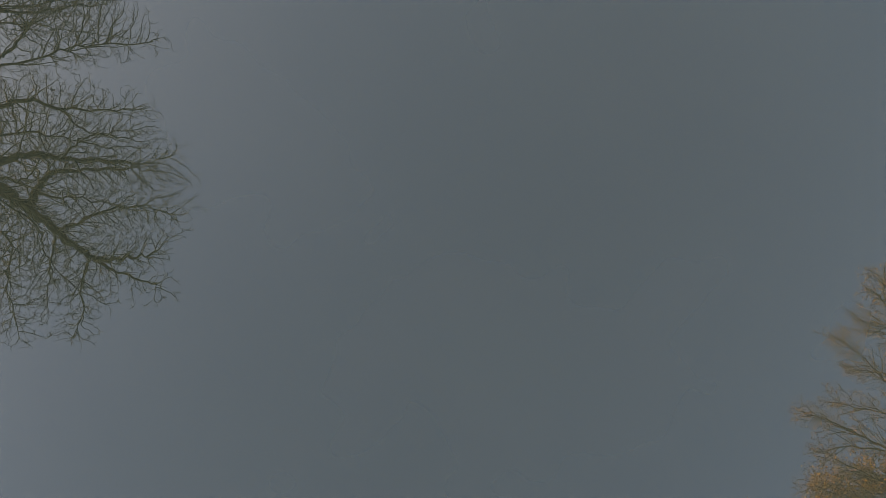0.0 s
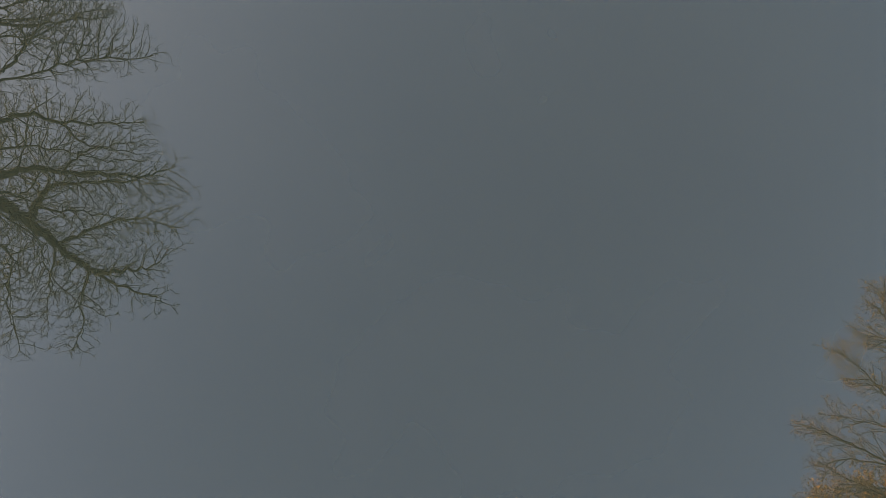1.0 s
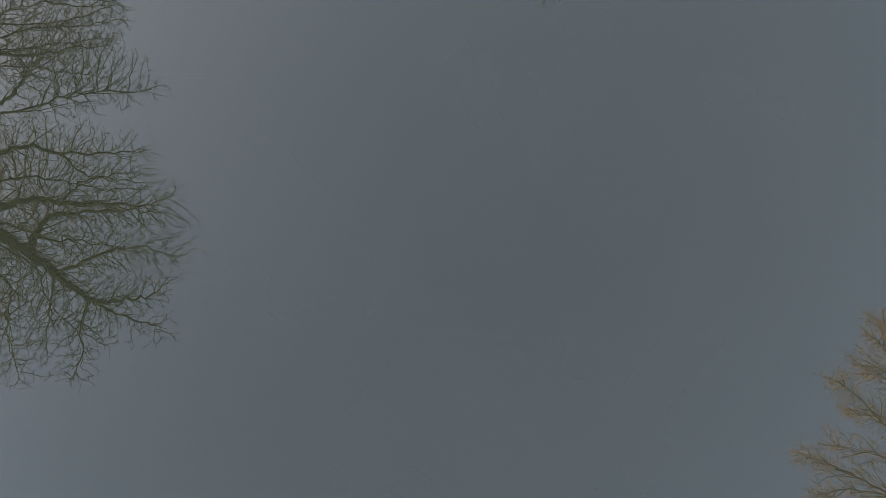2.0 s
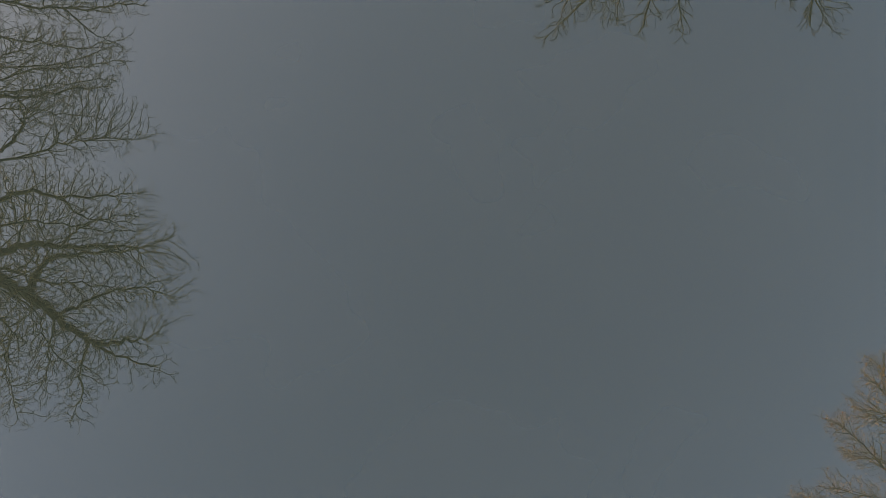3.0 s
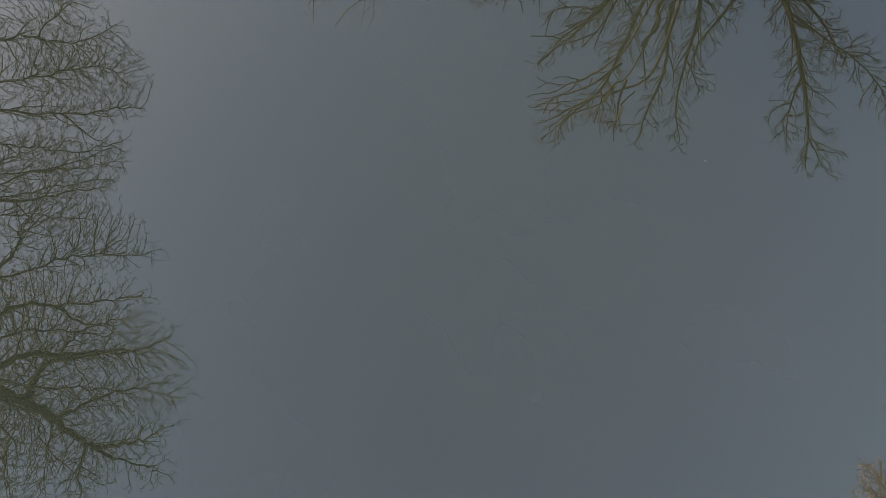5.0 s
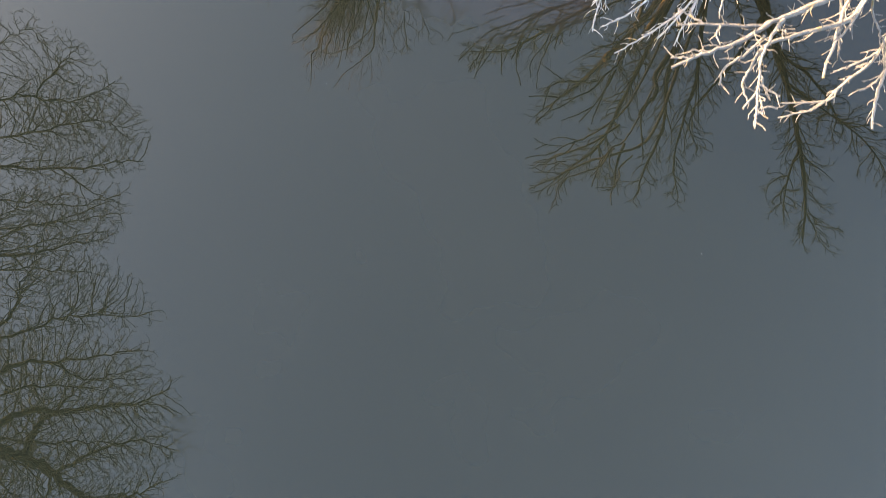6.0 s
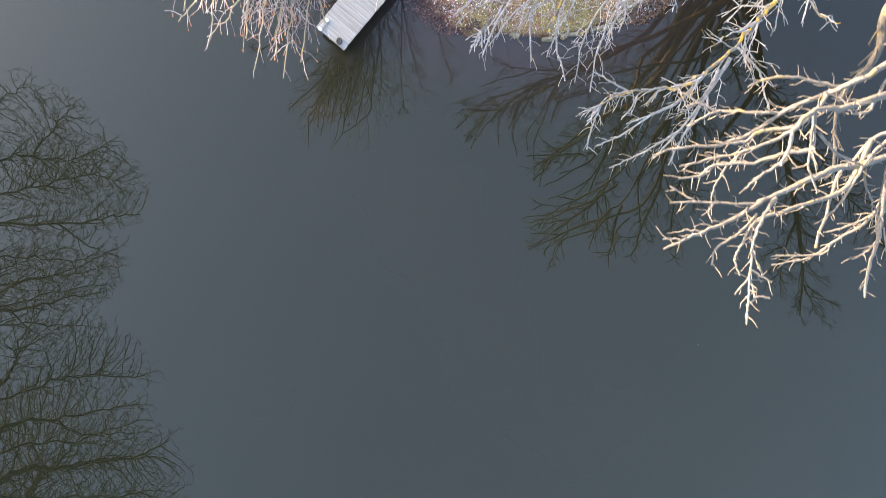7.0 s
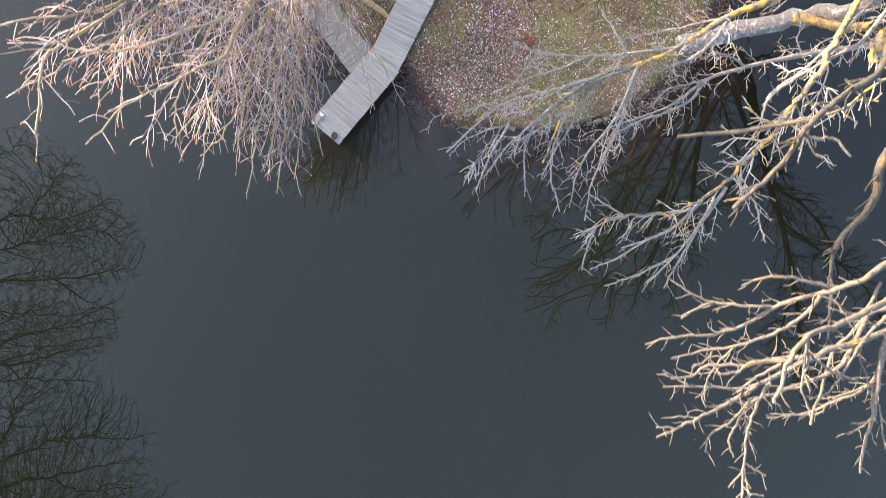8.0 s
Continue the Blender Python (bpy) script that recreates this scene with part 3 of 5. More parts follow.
oak.limb(0.072, 0.015, (-17.8, -0.42, 13.5), (-18.44, -1.68, 14), (-18.77, -3.4, 14.5), (-19.48, -4.6, 15), taper=0.85, fan=GNARLED)
oak.limb(0.102, 0.015, (-21.69, 1.54, 11.5), (-21.36, -0.01, 13), (-22.25, -1.68, 14), (-22.24, -4.61, 15), taper=0.85, fan=GNARLED)
oak.limb(0.072, 0.015, (-20.16, 2.52, 12.4), (-18.62, 2.43, 13), (-17.12, 2.21, 13.8), (-15.96, 1.9, 14.3), taper=0.85, fan=GNARLED)
oak.limb(0.072, 0.015, (-18.31, 4.13, 12), (-17.8, 5.05, 12.5), (-16.54, 5.56, 13.2), (-15.51, 5.83, 13.73), taper=0.85, fan=GNARLED)
oak.limb(0.072, 0.015, (-18.31, 6.41, 12), (-17.8, 5.71, 12.5), (-16.81, 5.43, 13.2), (-15.54, 5.28, 14), taper=0.85, fan=GNARLED)
oak.limb(0.102, 0.015, (-20.88, 4.67, 10), (-19.85, 5.29, 11.5), (-18.61, 5.18, 12.5), (-17.14, 4.9, 13.3), (-15.77, 4.95, 13.89), taper=0.85, fan=GNARLED)
oak.limb(0.072, 0.015, (-21.59, 2.79, 11), (-20.14, 1.07, 12.8), (-20.02, -0.01, 13.5), (-19.31, -1.69, 14.2), (-17.64, -2.86, 14.8), taper=0.85, fan=GNARLED)
oak.limb(0.116, 0.02, (-21.27, 2.53, 9.5), (-20.43, 3.07, 10.8), (-20.05, 3.05, 11.6), (-19.77, 3.69, 12.2), (-19.32, 4.97, 12.8), taper=0.85, fan=GNARLED)
oak.fill(8, 70, 290, 5.0, 8.0, 15.0, 0.12, density=0.0, bare=True)
oak.colonise(9000, 1.5, kill=0.25, step=0.17, tip_r=0.0075, spurs=1.0, spur=0.2, kink=0.26, ahead=0.5, lobes=(((-21.4, 2.7, 13.5), (8.3, 5.7, 3.0), 36000), ((-21.8, -2.6, 14.5), (3.6, 2.5, 1.5), 900)), hub=(-23.0, 2.5, 10.0))
alder = Tree("alder_tree", (-25.5, 10.5, 0.3), (-23.5, 10.5, 8.0), 0.32, "bare alder with slender level boughs over the water", "tree", BARK_ALDER, BARK_ALDER, 12, "trees on the west bank", **OAK)
alder.limb(0.12, 0.02, (-20.55, 6.86, 8), (-19.47, 7.78, 9.5), (-17.32, 8.54, 10), (-15.34, 8.8, 10), (-13.07, 8.91, 9.8), taper=0.75, fan=GNARLED)
alder.limb(0.09, 0.02, (-19.54, 8.22, 9.6), (-19.02, 9.1, 10), (-19.41, 10.08, 11), (-19.57, 10.72, 12), taper=0.75, fan=GNARLED)
alder.limb(0.1, 0.02, (-23.04, 11.57, 12), (-21.85, 12.22, 13), (-20.7, 12.85, 13.8), (-18.73, 13.14, 14.3), (-16.75, 13.47, 14.6), taper=0.75, fan=GNARLED)
alder.limb(0.12, 0.02, (-23.04, 11.13, 12), (-21.85, 11.4, 13), (-20.51, 11.42, 13.5), (-18.85, 11.94, 14), (-17.41, 12.18, 14.5), taper=0.75, fan=GNARLED)
alder.limb(0.07, 0.02, (-22.5, 10.47, 12), (-20.75, 10.72, 13), (-19.12, 10.65, 13.5), (-17.44, 10.43, 14), taper=0.75, fan=GNARLED)
alder.limb(0.05, 0.02, (-21.97, 12.57, 12), (-21.02, 13.57, 13), (-19.96, 14, 13.5), (-18.85, 14.47, 14), taper=0.75, fan=GNARLED)
alder.fill(6, 80, 280, 4.0, 7.0, 14.0, 0.09, density=0.0, bare=True)
alder.colonise(4000, 1.4, kill=0.26, step=0.17, tip_r=0.007, spurs=1.0, spur=0.2, kink=0.26, ahead=0.5, lobes=(((-17.6, 9.7, 10.0), (4.2, 1.9, 1.5), 8000), ((-20.2, 12.9, 13.0), (4.4, 1.8, 2.0), 8000)), hub=(-23.5, 9.5, 9.0))
tall = Tree("alder_tree", (-25.0, 17.5, 0.3), (-23.0, 17.0, 8.5), 0.34, "bare alder dotted with small dark cones", "tree", BARK_ALDER, BARK_ALDER, 13, "trees on the west bank", **OAK)
tall.limb(0.1, 0.02, (-21.06, 17.71, 9), (-19.55, 18.24, 10), (-18.37, 18.42, 10.5), (-16.88, 18.38, 11), (-15.18, 19.29, 11.2), taper=0.75, fan=GNARLED)
tall.limb(0.05, 0.015, (-18.37, 18.42, 10.5), (-17.82, 20.02, 11.3), (-17.39, 21.14, 12), taper=0.75, fan=GNARLED)
tall.limb(0.13, 0.02, (-22.05, 15.34, 11), (-20.91, 15.48, 12), (-18.84, 15.59, 13), (-16.35, 15.88, 13.5), (-15.2, 16.04, 14), taper=0.75, fan=GNARLED)
tall.limb(0.1, 0.02, (-22.05, 16.42, 11), (-20.91, 16.87, 12), (-19.39, 17.49, 13), (-16.91, 17.89, 13.5), (-16.18, 17.3, 14), taper=0.75, fan=GNARLED)
tall.limb(0.05, 0.015, (-18.84, 15.59, 13), (-17.74, 14.65, 13.5), (-16.33, 13.95, 14), taper=0.75, fan=GNARLED)
tall.limb(0.08, 0.02, (-22.16, 14.06, 11.5), (-21.25, 14.05, 12.5), (-19.94, 13.97, 13), (-18.02, 13.82, 13.5), (-16.33, 14.37, 14), taper=0.75, fan=GNARLED)
tall.limb(0.1, 0.02, (-22.16, 12.43, 11.5), (-21.26, 12.64, 12.5), (-19.42, 13, 13.5), (-16.99, 14.09, 14.2), taper=0.75, fan=GNARLED)
tall.limb(0.1, 0.02, (-22.52, 11.21, 12), (-21.6, 11.53, 13), (-19.72, 12.14, 14), (-17.44, 12.53, 14.5), taper=0.75, fan=GNARLED)
tall.limb(0.05, 0.015, (-21.06, 19.55, 10), (-20.23, 21, 11), (-19.52, 21.7, 11.5), (-18.77, 21.47, 12), taper=0.75, fan=GNARLED)
tall.fill(6, 80, 280, 4.0, 7.0, 14.0, 0.09, density=0.0, bare=True)
tall.colonise(6000, 1.4, kill=0.26, step=0.17, tip_r=0.007, spurs=1.0, spur=0.2, kink=0.26, ahead=0.5, lobes=(((-19.4, 17.3, 12.8), (4.8, 2.8, 2.4), 18000), ((-18.7, 19.9, 11.2), (2.6, 1.9, 1.4), 2000)), hub=(-24.5, 16.5, 9.0))
tall.pods("cone_spray", CONE, 0.12, 0.05, 0.022, "small dark brown cones")

# ---------------------------------------------------------------- tree on the east bank
beech = Tree("beech_tree", (26.0, -9.0, 0.3), (24.0, -9.0, 8.5), 0.36, "slender beech with withered orange leaves on its twigs", "tree", BARK_BEECH, BARK_BEECH, 14, **dict(OAK, per_metre=3.0, length=2.0, crook=0.13, knob=0.03, angle=(0.35, 0.9), pull=(-0.02, 0.02, 0.0), r_branch=0.026, r_twig=0.010, r_tiny=0.006))
beech.limb(0.1, 0.015, (22.31, -10.26, 10), (20.58, -9.62, 13), (19.31, -8.95, 13.9), (17.75, -8.23, 14), (17.07, -8.07, 14.16))
beech.limb(0.09, 0.015, (22.31, -8.11, 10), (20.57, -6.59, 13), (19.88, -5.76, 13.5), (18.88, -4.68, 14), (18.66, -4.44, 14.16))
beech.limb(0.08, 0.015, (21.84, -5.97, 10), (20.76, -3.83, 12), (19.99, -2.73, 12.6), (19.45, -2.06, 12.92))
beech.limb(0.09, 0.015, (22.31, -10.98, 10), (20.58, -11.08, 13), (18.72, -10.42, 13.8), (17.81, -9.87, 14.12))
beech.limb(0.09, 0.015, (21.84, -12.42, 10), (20.58, -12.13, 13), (18.72, -11.91, 13.8), (17.16, -11.55, 14.12))
beech.limb(0.07, 0.015, (22.54, -7.16, 10), (21.08, -5.19, 12.5), (20.36, -4.22, 13), (19.59, -3.74, 13.48))
beech.limb(0.07, 0.015, (21.85, -6.93, 10), (21.1, -6.25, 12.5), (20.09, -5.91, 13.4), (19.04, -5.83, 13.88))
beech.limb(0.07, 0.015, (21.85, -8.36, 10), (21.16, -8.1, 12.6), (19.62, -7.67, 13.5), (18.17, -7.42, 13.98))
beech.limb(0.07, 0.015, (22.31, -4.06, 10), (21.27, -2.83, 12), (20.13, -2.11, 12.6), (19.8, -1.45, 12.92))
beech.limb(0.07, 0.015, (22.32, -5.02, 10), (21.28, -4.11, 12), (19.99, -3.57, 12.8), (19.18, -3.51, 13.2))
beech.limb(0.07, 0.015, (22.32, -9.8, 10), (21.16, -9.66, 12.6), (19.15, -9.45, 13.6), (17.65, -9.73, 14.08))
beech.limb(0.07, 0.015, (22.32, -11.47, 10), (21.16, -11.48, 12.6), (19.15, -11.33, 13.6), (17.17, -11.3, 14.08))
beech.fill(6, -100, 100, 4.0, 7.0, 14.0, 0.09, density=0.0, bare=True)
beech.colonise(20000, 0.75, kill=0.19, step=0.14, tip_r=0.0052, spurs=0.8, spur=0.16, kink=0.16, ahead=0.7, hub=(24.0, -9.0, 9.0), outward=0.6)
copper = Tree("beech_tree", (26.5, -14.5, 0.3), (24.0, -13.0, 9.0), 0.36, "beech still thick with withered orange leaves", "tree", BARK_BEECH, BARK_BEECH, 15, **dict(OAK, per_metre=4.5, length=1.85, twigs=8, few=2, twig=0.75, twiglets=3, crook=0.15, tip=0.4))
copper.limb(0.1, 0.02, (21.76, -13.61, 10), (20.86, -13.05, 13), (19.36, -12.11, 14), (17.87, -11.39, 14.5))
copper.limb(0.1, 0.02, (21.76, -12.42, 10), (21.23, -11.87, 12), (20.34, -11.46, 13.5), (18.85, -11.15, 14.3))
copper.limb(0.1, 0.02, (21.76, -14.81, 10), (20.86, -14.24, 13), (18.82, -13.34, 14), (17.46, -12.58, 14.5))
copper.limb(0.08, 0.02, (22.23, -11.46, 10), (21.82, -11.15, 12.5), (20.92, -10.84, 13.5), (19.89, -10.82, 14))
copper.fill(8, -120, 120, 4.0, 6.0, 14.0, 0.09, density=0.5)
lrng = np.random.default_rng(5)


def dress(tree, share, size):
    pick = np.repeat(np.array([tuple(p) for p in tree.twig_points if tree.rnd.random() < share]), 3, axis=0)
    pick += lrng.normal(size=pick.shape) * 0.09
    tagged(scatter_leaves("foliage", pick, size, LEAF_ORANGE, tree.thing, lrng, None, tree.base), "withered orange leaves", kind="stuff")


dress(beech, 0.6, 0.026)
dress(copper, 1.0, 0.058)

# ---------------------------------------------------------------- tree on the headland
MOSSY = dict(gap=0.45, share=0.45, most=5.0, least=0.8, angle=(0.35, 0.85), depth=1, r_tip=0.012, swell=0.012, crook=0.10, start=0.38)
ASHEN = dict(gap=0.115, share=0.45, most=1.4, least=0.32, angle=(0.6, 1.35), depth=3, r_tip=0.006, swell=0.0045, crook=0.25, pull=(-0.02, -0.10, -0.03), finer=1.15, shrink=0.6)
CURLED = dict(gap=0.08, share=0.45, most=1.2, least=0.26, angle=(0.6, 1.4), depth=2, r_tip=0.007, swell=0.008, crook=0.26, pull=(0.0, -0.06, 0.0), start=0.05, finer=1.1, shrink=0.7)
SPURRED = dict(gap=0.11, share=0.3, most=0.9, least=0.23, angle=(0.5, 1.25), depth=2, r_tip=0.007, swell=0.014, crook=0.22, pull=(0.0, 0.0, 0.03), start=0.08, finer=1.2, shrink=0.75)
PALE = dict(per_metre=2.8, length=1.0, twigs=5, twig=0.5, twiglets=2, tiny=0.2, crook=0.17, knob=0.025, angle=(0.4, 1.0), pull=(-0.03, -0.085, -0.03), r_branch=0.030, r_twig=0.017, r_tiny=0.011, from_u=0.12)
pale = Tree("lichen_tree", (6.75, 22.65, -0.3), (10.3, 24.31, 7.0), 0.30, "pale bare tree with yellow lichen leaning out from the headland", "tree", BARK_PALE, TWIG_PALE, 21, via=(Vector((8.39, 22.8, 0.95)), Vector((9.47, 22.72, 2.3)), Vector((9.94, 22.57, 3.6))), trunk_mat=BARK_TRUNK, **PALE)
# limbs seen only mirrored from below; their bark colour includes the shade
pale.limb(0.20, 0.03, (10.19, 23.22, 7.3), (9.49, 21.52, 8), (9.3, 20.12, 9), (9.37, 18.86, 10.5), (9.47, 17.08, 11.5), (8.8, 15.36, 12), (8.57, 14.23, 12.3), taper=0.8, fan=MOSSY, mat=BARK_MOSS_SHADED)
pale.limb(0.19, 0.02, (9.52, 23.66, 7.3), (8.99, 21.96, 8.4), (8.42, 20.3, 10), (7.73, 18.42, 11.8), (6.91, 16.57, 12.8), (5.66, 15.6, 14), (4.4, 14.53, 15), taper=0.8, fan=MOSSY, mat=BARK_MOSS_SHADED)
pale.limb(0.23, 0.02, (9.35, 23.99, 7.3), (8.75, 22.33, 8.5), (7.94, 21.25, 10.5), (5.94, 19.55, 13.3), (4.2, 18.37, 14.5), taper=0.8, fan=MOSSY, mat=BARK_MOSS_SHADED)
pale.limb(0.19, 0.02, (8.71, 23.77, 6.8), (7.75, 22.69, 7.6), (6.03, 21.91, 9), (4.41, 21.31, 10), (2.54, 20.51, 10.8), (0.55, 20.59, 11.4), taper=0.8, fan=MOSSY, mat=BARK_MOSS_SHADED)
pale.limb(0.15, 0.02, (10.3, 23.61, 7), (10.16, 22.27, 7.6), (10.22, 20.62, 8.6), (10.44, 18.91, 10), (10.27, 17.48, 11), (10.1, 15.6, 11.9), (10.47, 14.1, 12.4), taper=0.8, fan=MOSSY, mat=BARK_MOSS_SHADED)
pale.limb(0.26, 0.025, (11.5, 23.7, 7), (12.01, 21.81, 7.2), (12.28, 19.95, 7), (12.59, 17.63, 6.3), (12.67, 15.42, 5.6), (12.67, 13.75, 5.2), (12.47, 11.94, 5), taper=0.8, fan=MOSSY, mat=BARK_MOSS_SHADED)
pale.limb(0.055, 0.02, (12.62, 17.85, 6.3), (13.73, 16.99, 6.3), (15.33, 15.72, 6.2), (16.36, 14.04, 6.2), taper=0.55, fan=MOSSY, mat=BARK_MOSS_SHADED)
pale.limb(0.066, 0.015, (12.67, 15.42, 5.6), (12.1, 14.1, 5.4), (11.9, 13.0, 5.2), taper=0.55, fan=MOSSY, mat=BARK_MOSS_SHADED)
pale.limb(0.039, 0.012, (12.62, 13.05, 5.1), (12.85, 12.5, 5), (13.05, 11.95, 5), taper=0.55, fan=MOSSY, mat=BARK_MOSS_SHADED)
pale.limb(0.039, 0.012, (6.85, 16.52, 12.5), (7.09, 15.48, 13), (7.57, 15.26, 13.4), taper=0.55, fan=MOSSY, mat=BARK_MOSS_SHADED)
pale.limb(0.039, 0.012, (10.27, 17.48, 11), (11.06, 16.19, 11.5), taper=0.55, fan=MOSSY, mat=BARK_MOSS_SHADED)
pale.limb(0.12, 0.02, (12.18, 20.87, 7.2), (11.62, 19.58, 8.4), (11.08, 18.67, 9.4), (10.52, 17.84, 10.3), (10.33, 16.68, 11), taper=0.7, fan=MOSSY, mat=BARK_MOSS_SHADED)
pale.limb(0.13, 0.03, (12.97, 19.36, 7.6), (14.09, 18.68, 7.9), (15.07, 17.73, 8.3), (15.74, 16.83, 8.6), taper=0.7, fan=MOSSY, mat=BARK_MOSS_SHADED)
pale.limb(0.09, 0.03, (10.24, 23.88, 7), (10.67, 23.02, 7.4), (11.27, 21.85, 8), (11.82, 20.69, 8.4), taper=0.7, fan=MOSSY, mat=BARK_MOSS_SHADED)
pale.colonise(20000, 1.0, kill=0.28, step=0.16, tip_r=0.0065, spurs=0.9, spur=0.22, kink=0.16, ahead=0.8, low=0.38, mat=BARK_MOSS_SHADED, hub=(10.3, 23.9, 6.5), outward=0.9)
pale.seeds.clear()
pale.limb(0.1, 0.02, (7.68, 21.75, 7.5), (7.38, 20.86, 7.2), (7.02, 20.09, 7), (6.87, 19.66, 6.6), (6.7, 19.25, 6.2), (6.39, 18.81, 5.8), (6.06, 18.38, 5.5), (5.49, 17.88, 5.2), (4.97, 17.66, 5), (4.08, 17.63, 4.8), (3.53, 17.4, 4.6), density=1.0, spread=0.75, twig_scale=1.2, thick=0.7, taper=0.6, mat=BARK_YELLOW)
pale.limb(0.05, 0.016, (5.55, 17.92, 5.2), (5.09, 17.39, 5), (4.53, 17.12, 4.9), (4.02, 16.94, 4.8), taper=0.6, fan=ASHEN, mat=BARK_ASH)
pale.limb(0.05, 0.016, (5.99, 18.17, 5.4), (5.64, 17.52, 5.1), (5.12, 16.78, 4.9), (4.58, 16.2, 4.7), taper=0.6, fan=ASHEN, mat=BARK_ASH)
pale.limb(0.04, 0.016, (5.8, 17.96, 5.3), (5.44, 17.13, 5), (5.15, 16.55, 4.8), (4.97, 16.08, 4.6), taper=0.6, fan=ASHEN, mat=BARK_ASH)
pale.limb(0.025, 0.015, (4.08, 17.63, 4.8), (3.69, 17.89, 4.7), (3.38, 18.1, 4.6), taper=0.6, fan=ASHEN, mat=BARK_ASH)
pale.limb(0.025, 0.015, (3.53, 17.4, 4.6), (3.36, 16.94, 4.5), (3.26, 16.46, 4.4), taper=0.6, fan=ASHEN, mat=BARK_ASH)
pale.limb(0.045, 0.035, (6.44, 18.81, 5.8), (6, 18.57, 5.8), taper=0.6, fan=ASHEN, mat=BARK_ASH)
pale.limb(0.03, 0.016, (6.06, 18.38, 5.5), (6.47, 17.84, 5.6), (6.58, 17.39, 5.6), (6.69, 17.05, 5.6), taper=0.6, fan=ASHEN, mat=BARK_ASH)
pale.limb(0.06, 0.0154, (7.43, 17.73, 9.6), (6.05, 16.68, 10.4), (5.56, 16.42, 10.4), (5.23, 16.29, 10.2), (4.84, 16.12, 10), (4.54, 15.89, 9.9), (4.11, 15.73, 9.8), (3.56, 15.69, 9.8), (3.17, 15.59, 9.8), taper=0.65, fan=SPURRED, mat=BARK_GREY)
pale.limb(0.026, 0.0128, (4.84, 16.12, 10), (4.49, 16.14, 10), (4.07, 16.19, 9.9), (3.84, 16.27, 9.9), (3.57, 16.44, 9.9), taper=0.65, fan=SPURRED, mat=BARK_GREY)
pale.limb(0.021, 0.0128, (4.07, 16.19, 9.9), (3.84, 16.09, 9.9), (3.63, 15.96, 9.9), taper=0.65, fan=SPURRED, mat=BARK_GREY)
pale.limb(0.03, 0.0128, (5.54, 16.4, 10.3), (5.18, 16.47, 10.3), (4.88, 16.55, 10.3), (4.55, 16.53, 10.3), (4.29, 16.42, 10.3), taper=0.65, fan=SPURRED, mat=BARK_GREY)
pale.limb(0.06, 0.0192, (7.22, 17.03, 10), (6.22, 16.37, 10.5), (5.61, 16.14, 10.8), (5.16, 15.99, 11), (4.66, 15.9, 11.3), (4.29, 15.64, 11.6), (4.15, 15.39, 11.7), (4.07, 15.2, 11.7), taper=0.65, fan=SPURRED, mat=BARK_GREY)
pale.limb(0.026, 0.0128, (4.29, 15.64, 11.6), (3.95, 15.63, 11.5), (3.78, 15.52, 11.5), (3.54, 15.48, 11.5), taper=0.65, fan=SPURRED, mat=BARK_GREY)
pale.limb(0.022, 0.0128, (4.66, 15.88, 11.3), (4.65, 15.51, 11.2), (4.78, 15.23, 11.1), taper=0.65, fan=SPURRED, mat=BARK_GREY)
pale.limb(0.022, 0.0128, (4.75, 15.65, 11.2), (5.09, 15.43, 11), (5.45, 15.29, 10.9), taper=0.65, fan=SPURRED, mat=BARK_GREY)
pale.limb(0.085, 0.0154, (8.21, 16.45, 8.6), (6.91, 15.66, 9), (5.93, 15.42, 9.3), (5.31, 15.17, 9.4), (4.86, 14.98, 9.5), (4.46, 14.73, 9.5), (4.02, 14.54, 9.6), (3.63, 14.39, 9.7), (3.35, 14.27, 9.7), taper=0.65, fan=SPURRED, mat=BARK_GREY)
pale.limb(0.016, 0.0128, (3.63, 14.39, 9.7), (3.34, 14.41, 9.7), taper=0.65, fan=SPURRED, mat=BARK_GREY)
pale.limb(0.016, 0.0128, (3.94, 14.52, 9.6), (3.66, 14.54, 9.6), taper=0.65, fan=SPURRED, mat=BARK_GREY)
pale.limb(0.033, 0.0128, (5.02, 15, 9.5), (4.78, 14.7, 9.6), (4.56, 14.33, 9.8), (4.47, 13.91, 9.9), (4.27, 13.64, 9.9), taper=0.65, fan=SPURRED, mat=BARK_GREY)
pale.limb(0.02, 0.012, (4.47, 13.91, 9.9), (4.38, 13.65, 10.1), (4.32, 13.45, 10.2), (4.22, 13.28, 10.4), taper=0.65, fan=SPURRED, mat=BARK_GREY)
pale.limb(0.016, 0.012, (4.34, 13.5, 10.1), (4.5, 13.62, 10.1), (4.66, 13.6, 10.1), density=0.0, bare=True, mat=BARK_GREY)
pale.limb(0.018, 0.0128, (4.47, 13.91, 9.9), (4.51, 13.76, 9.9), (4.54, 13.56, 9.9), taper=0.65, fan=SPURRED, mat=BARK_GREY)
pale.limb(0.016, 0.0128, (4.48, 13.99, 9.9), (4.61, 13.91, 9.9), (4.78, 13.81, 9.9), taper=0.65, fan=SPURRED, mat=BARK_GREY)
pale.limb(0.024, 0.0128, (4.74, 14.77, 9.5), (4.46, 14.5, 9.6), (4.14, 14.3, 9.6), (4.06, 14.04, 9.6), taper=0.65, fan=SPURRED, mat=BARK_GREY)
pale.limb(0.03, 0.0141, (4.86, 14.98, 9.5), (4.62, 14.92, 9.5), (4.14, 14.94, 9.5), (3.5, 14.94, 9.5), taper=0.65, fan=SPURRED, mat=BARK_GREY)
pale.limb(0.018, 0.0128, (3.9, 14.94, 9.5), (3.7, 15.06, 9.5), (3.5, 15.18, 9.5), taper=0.65, fan=SPURRED, mat=BARK_GREY)
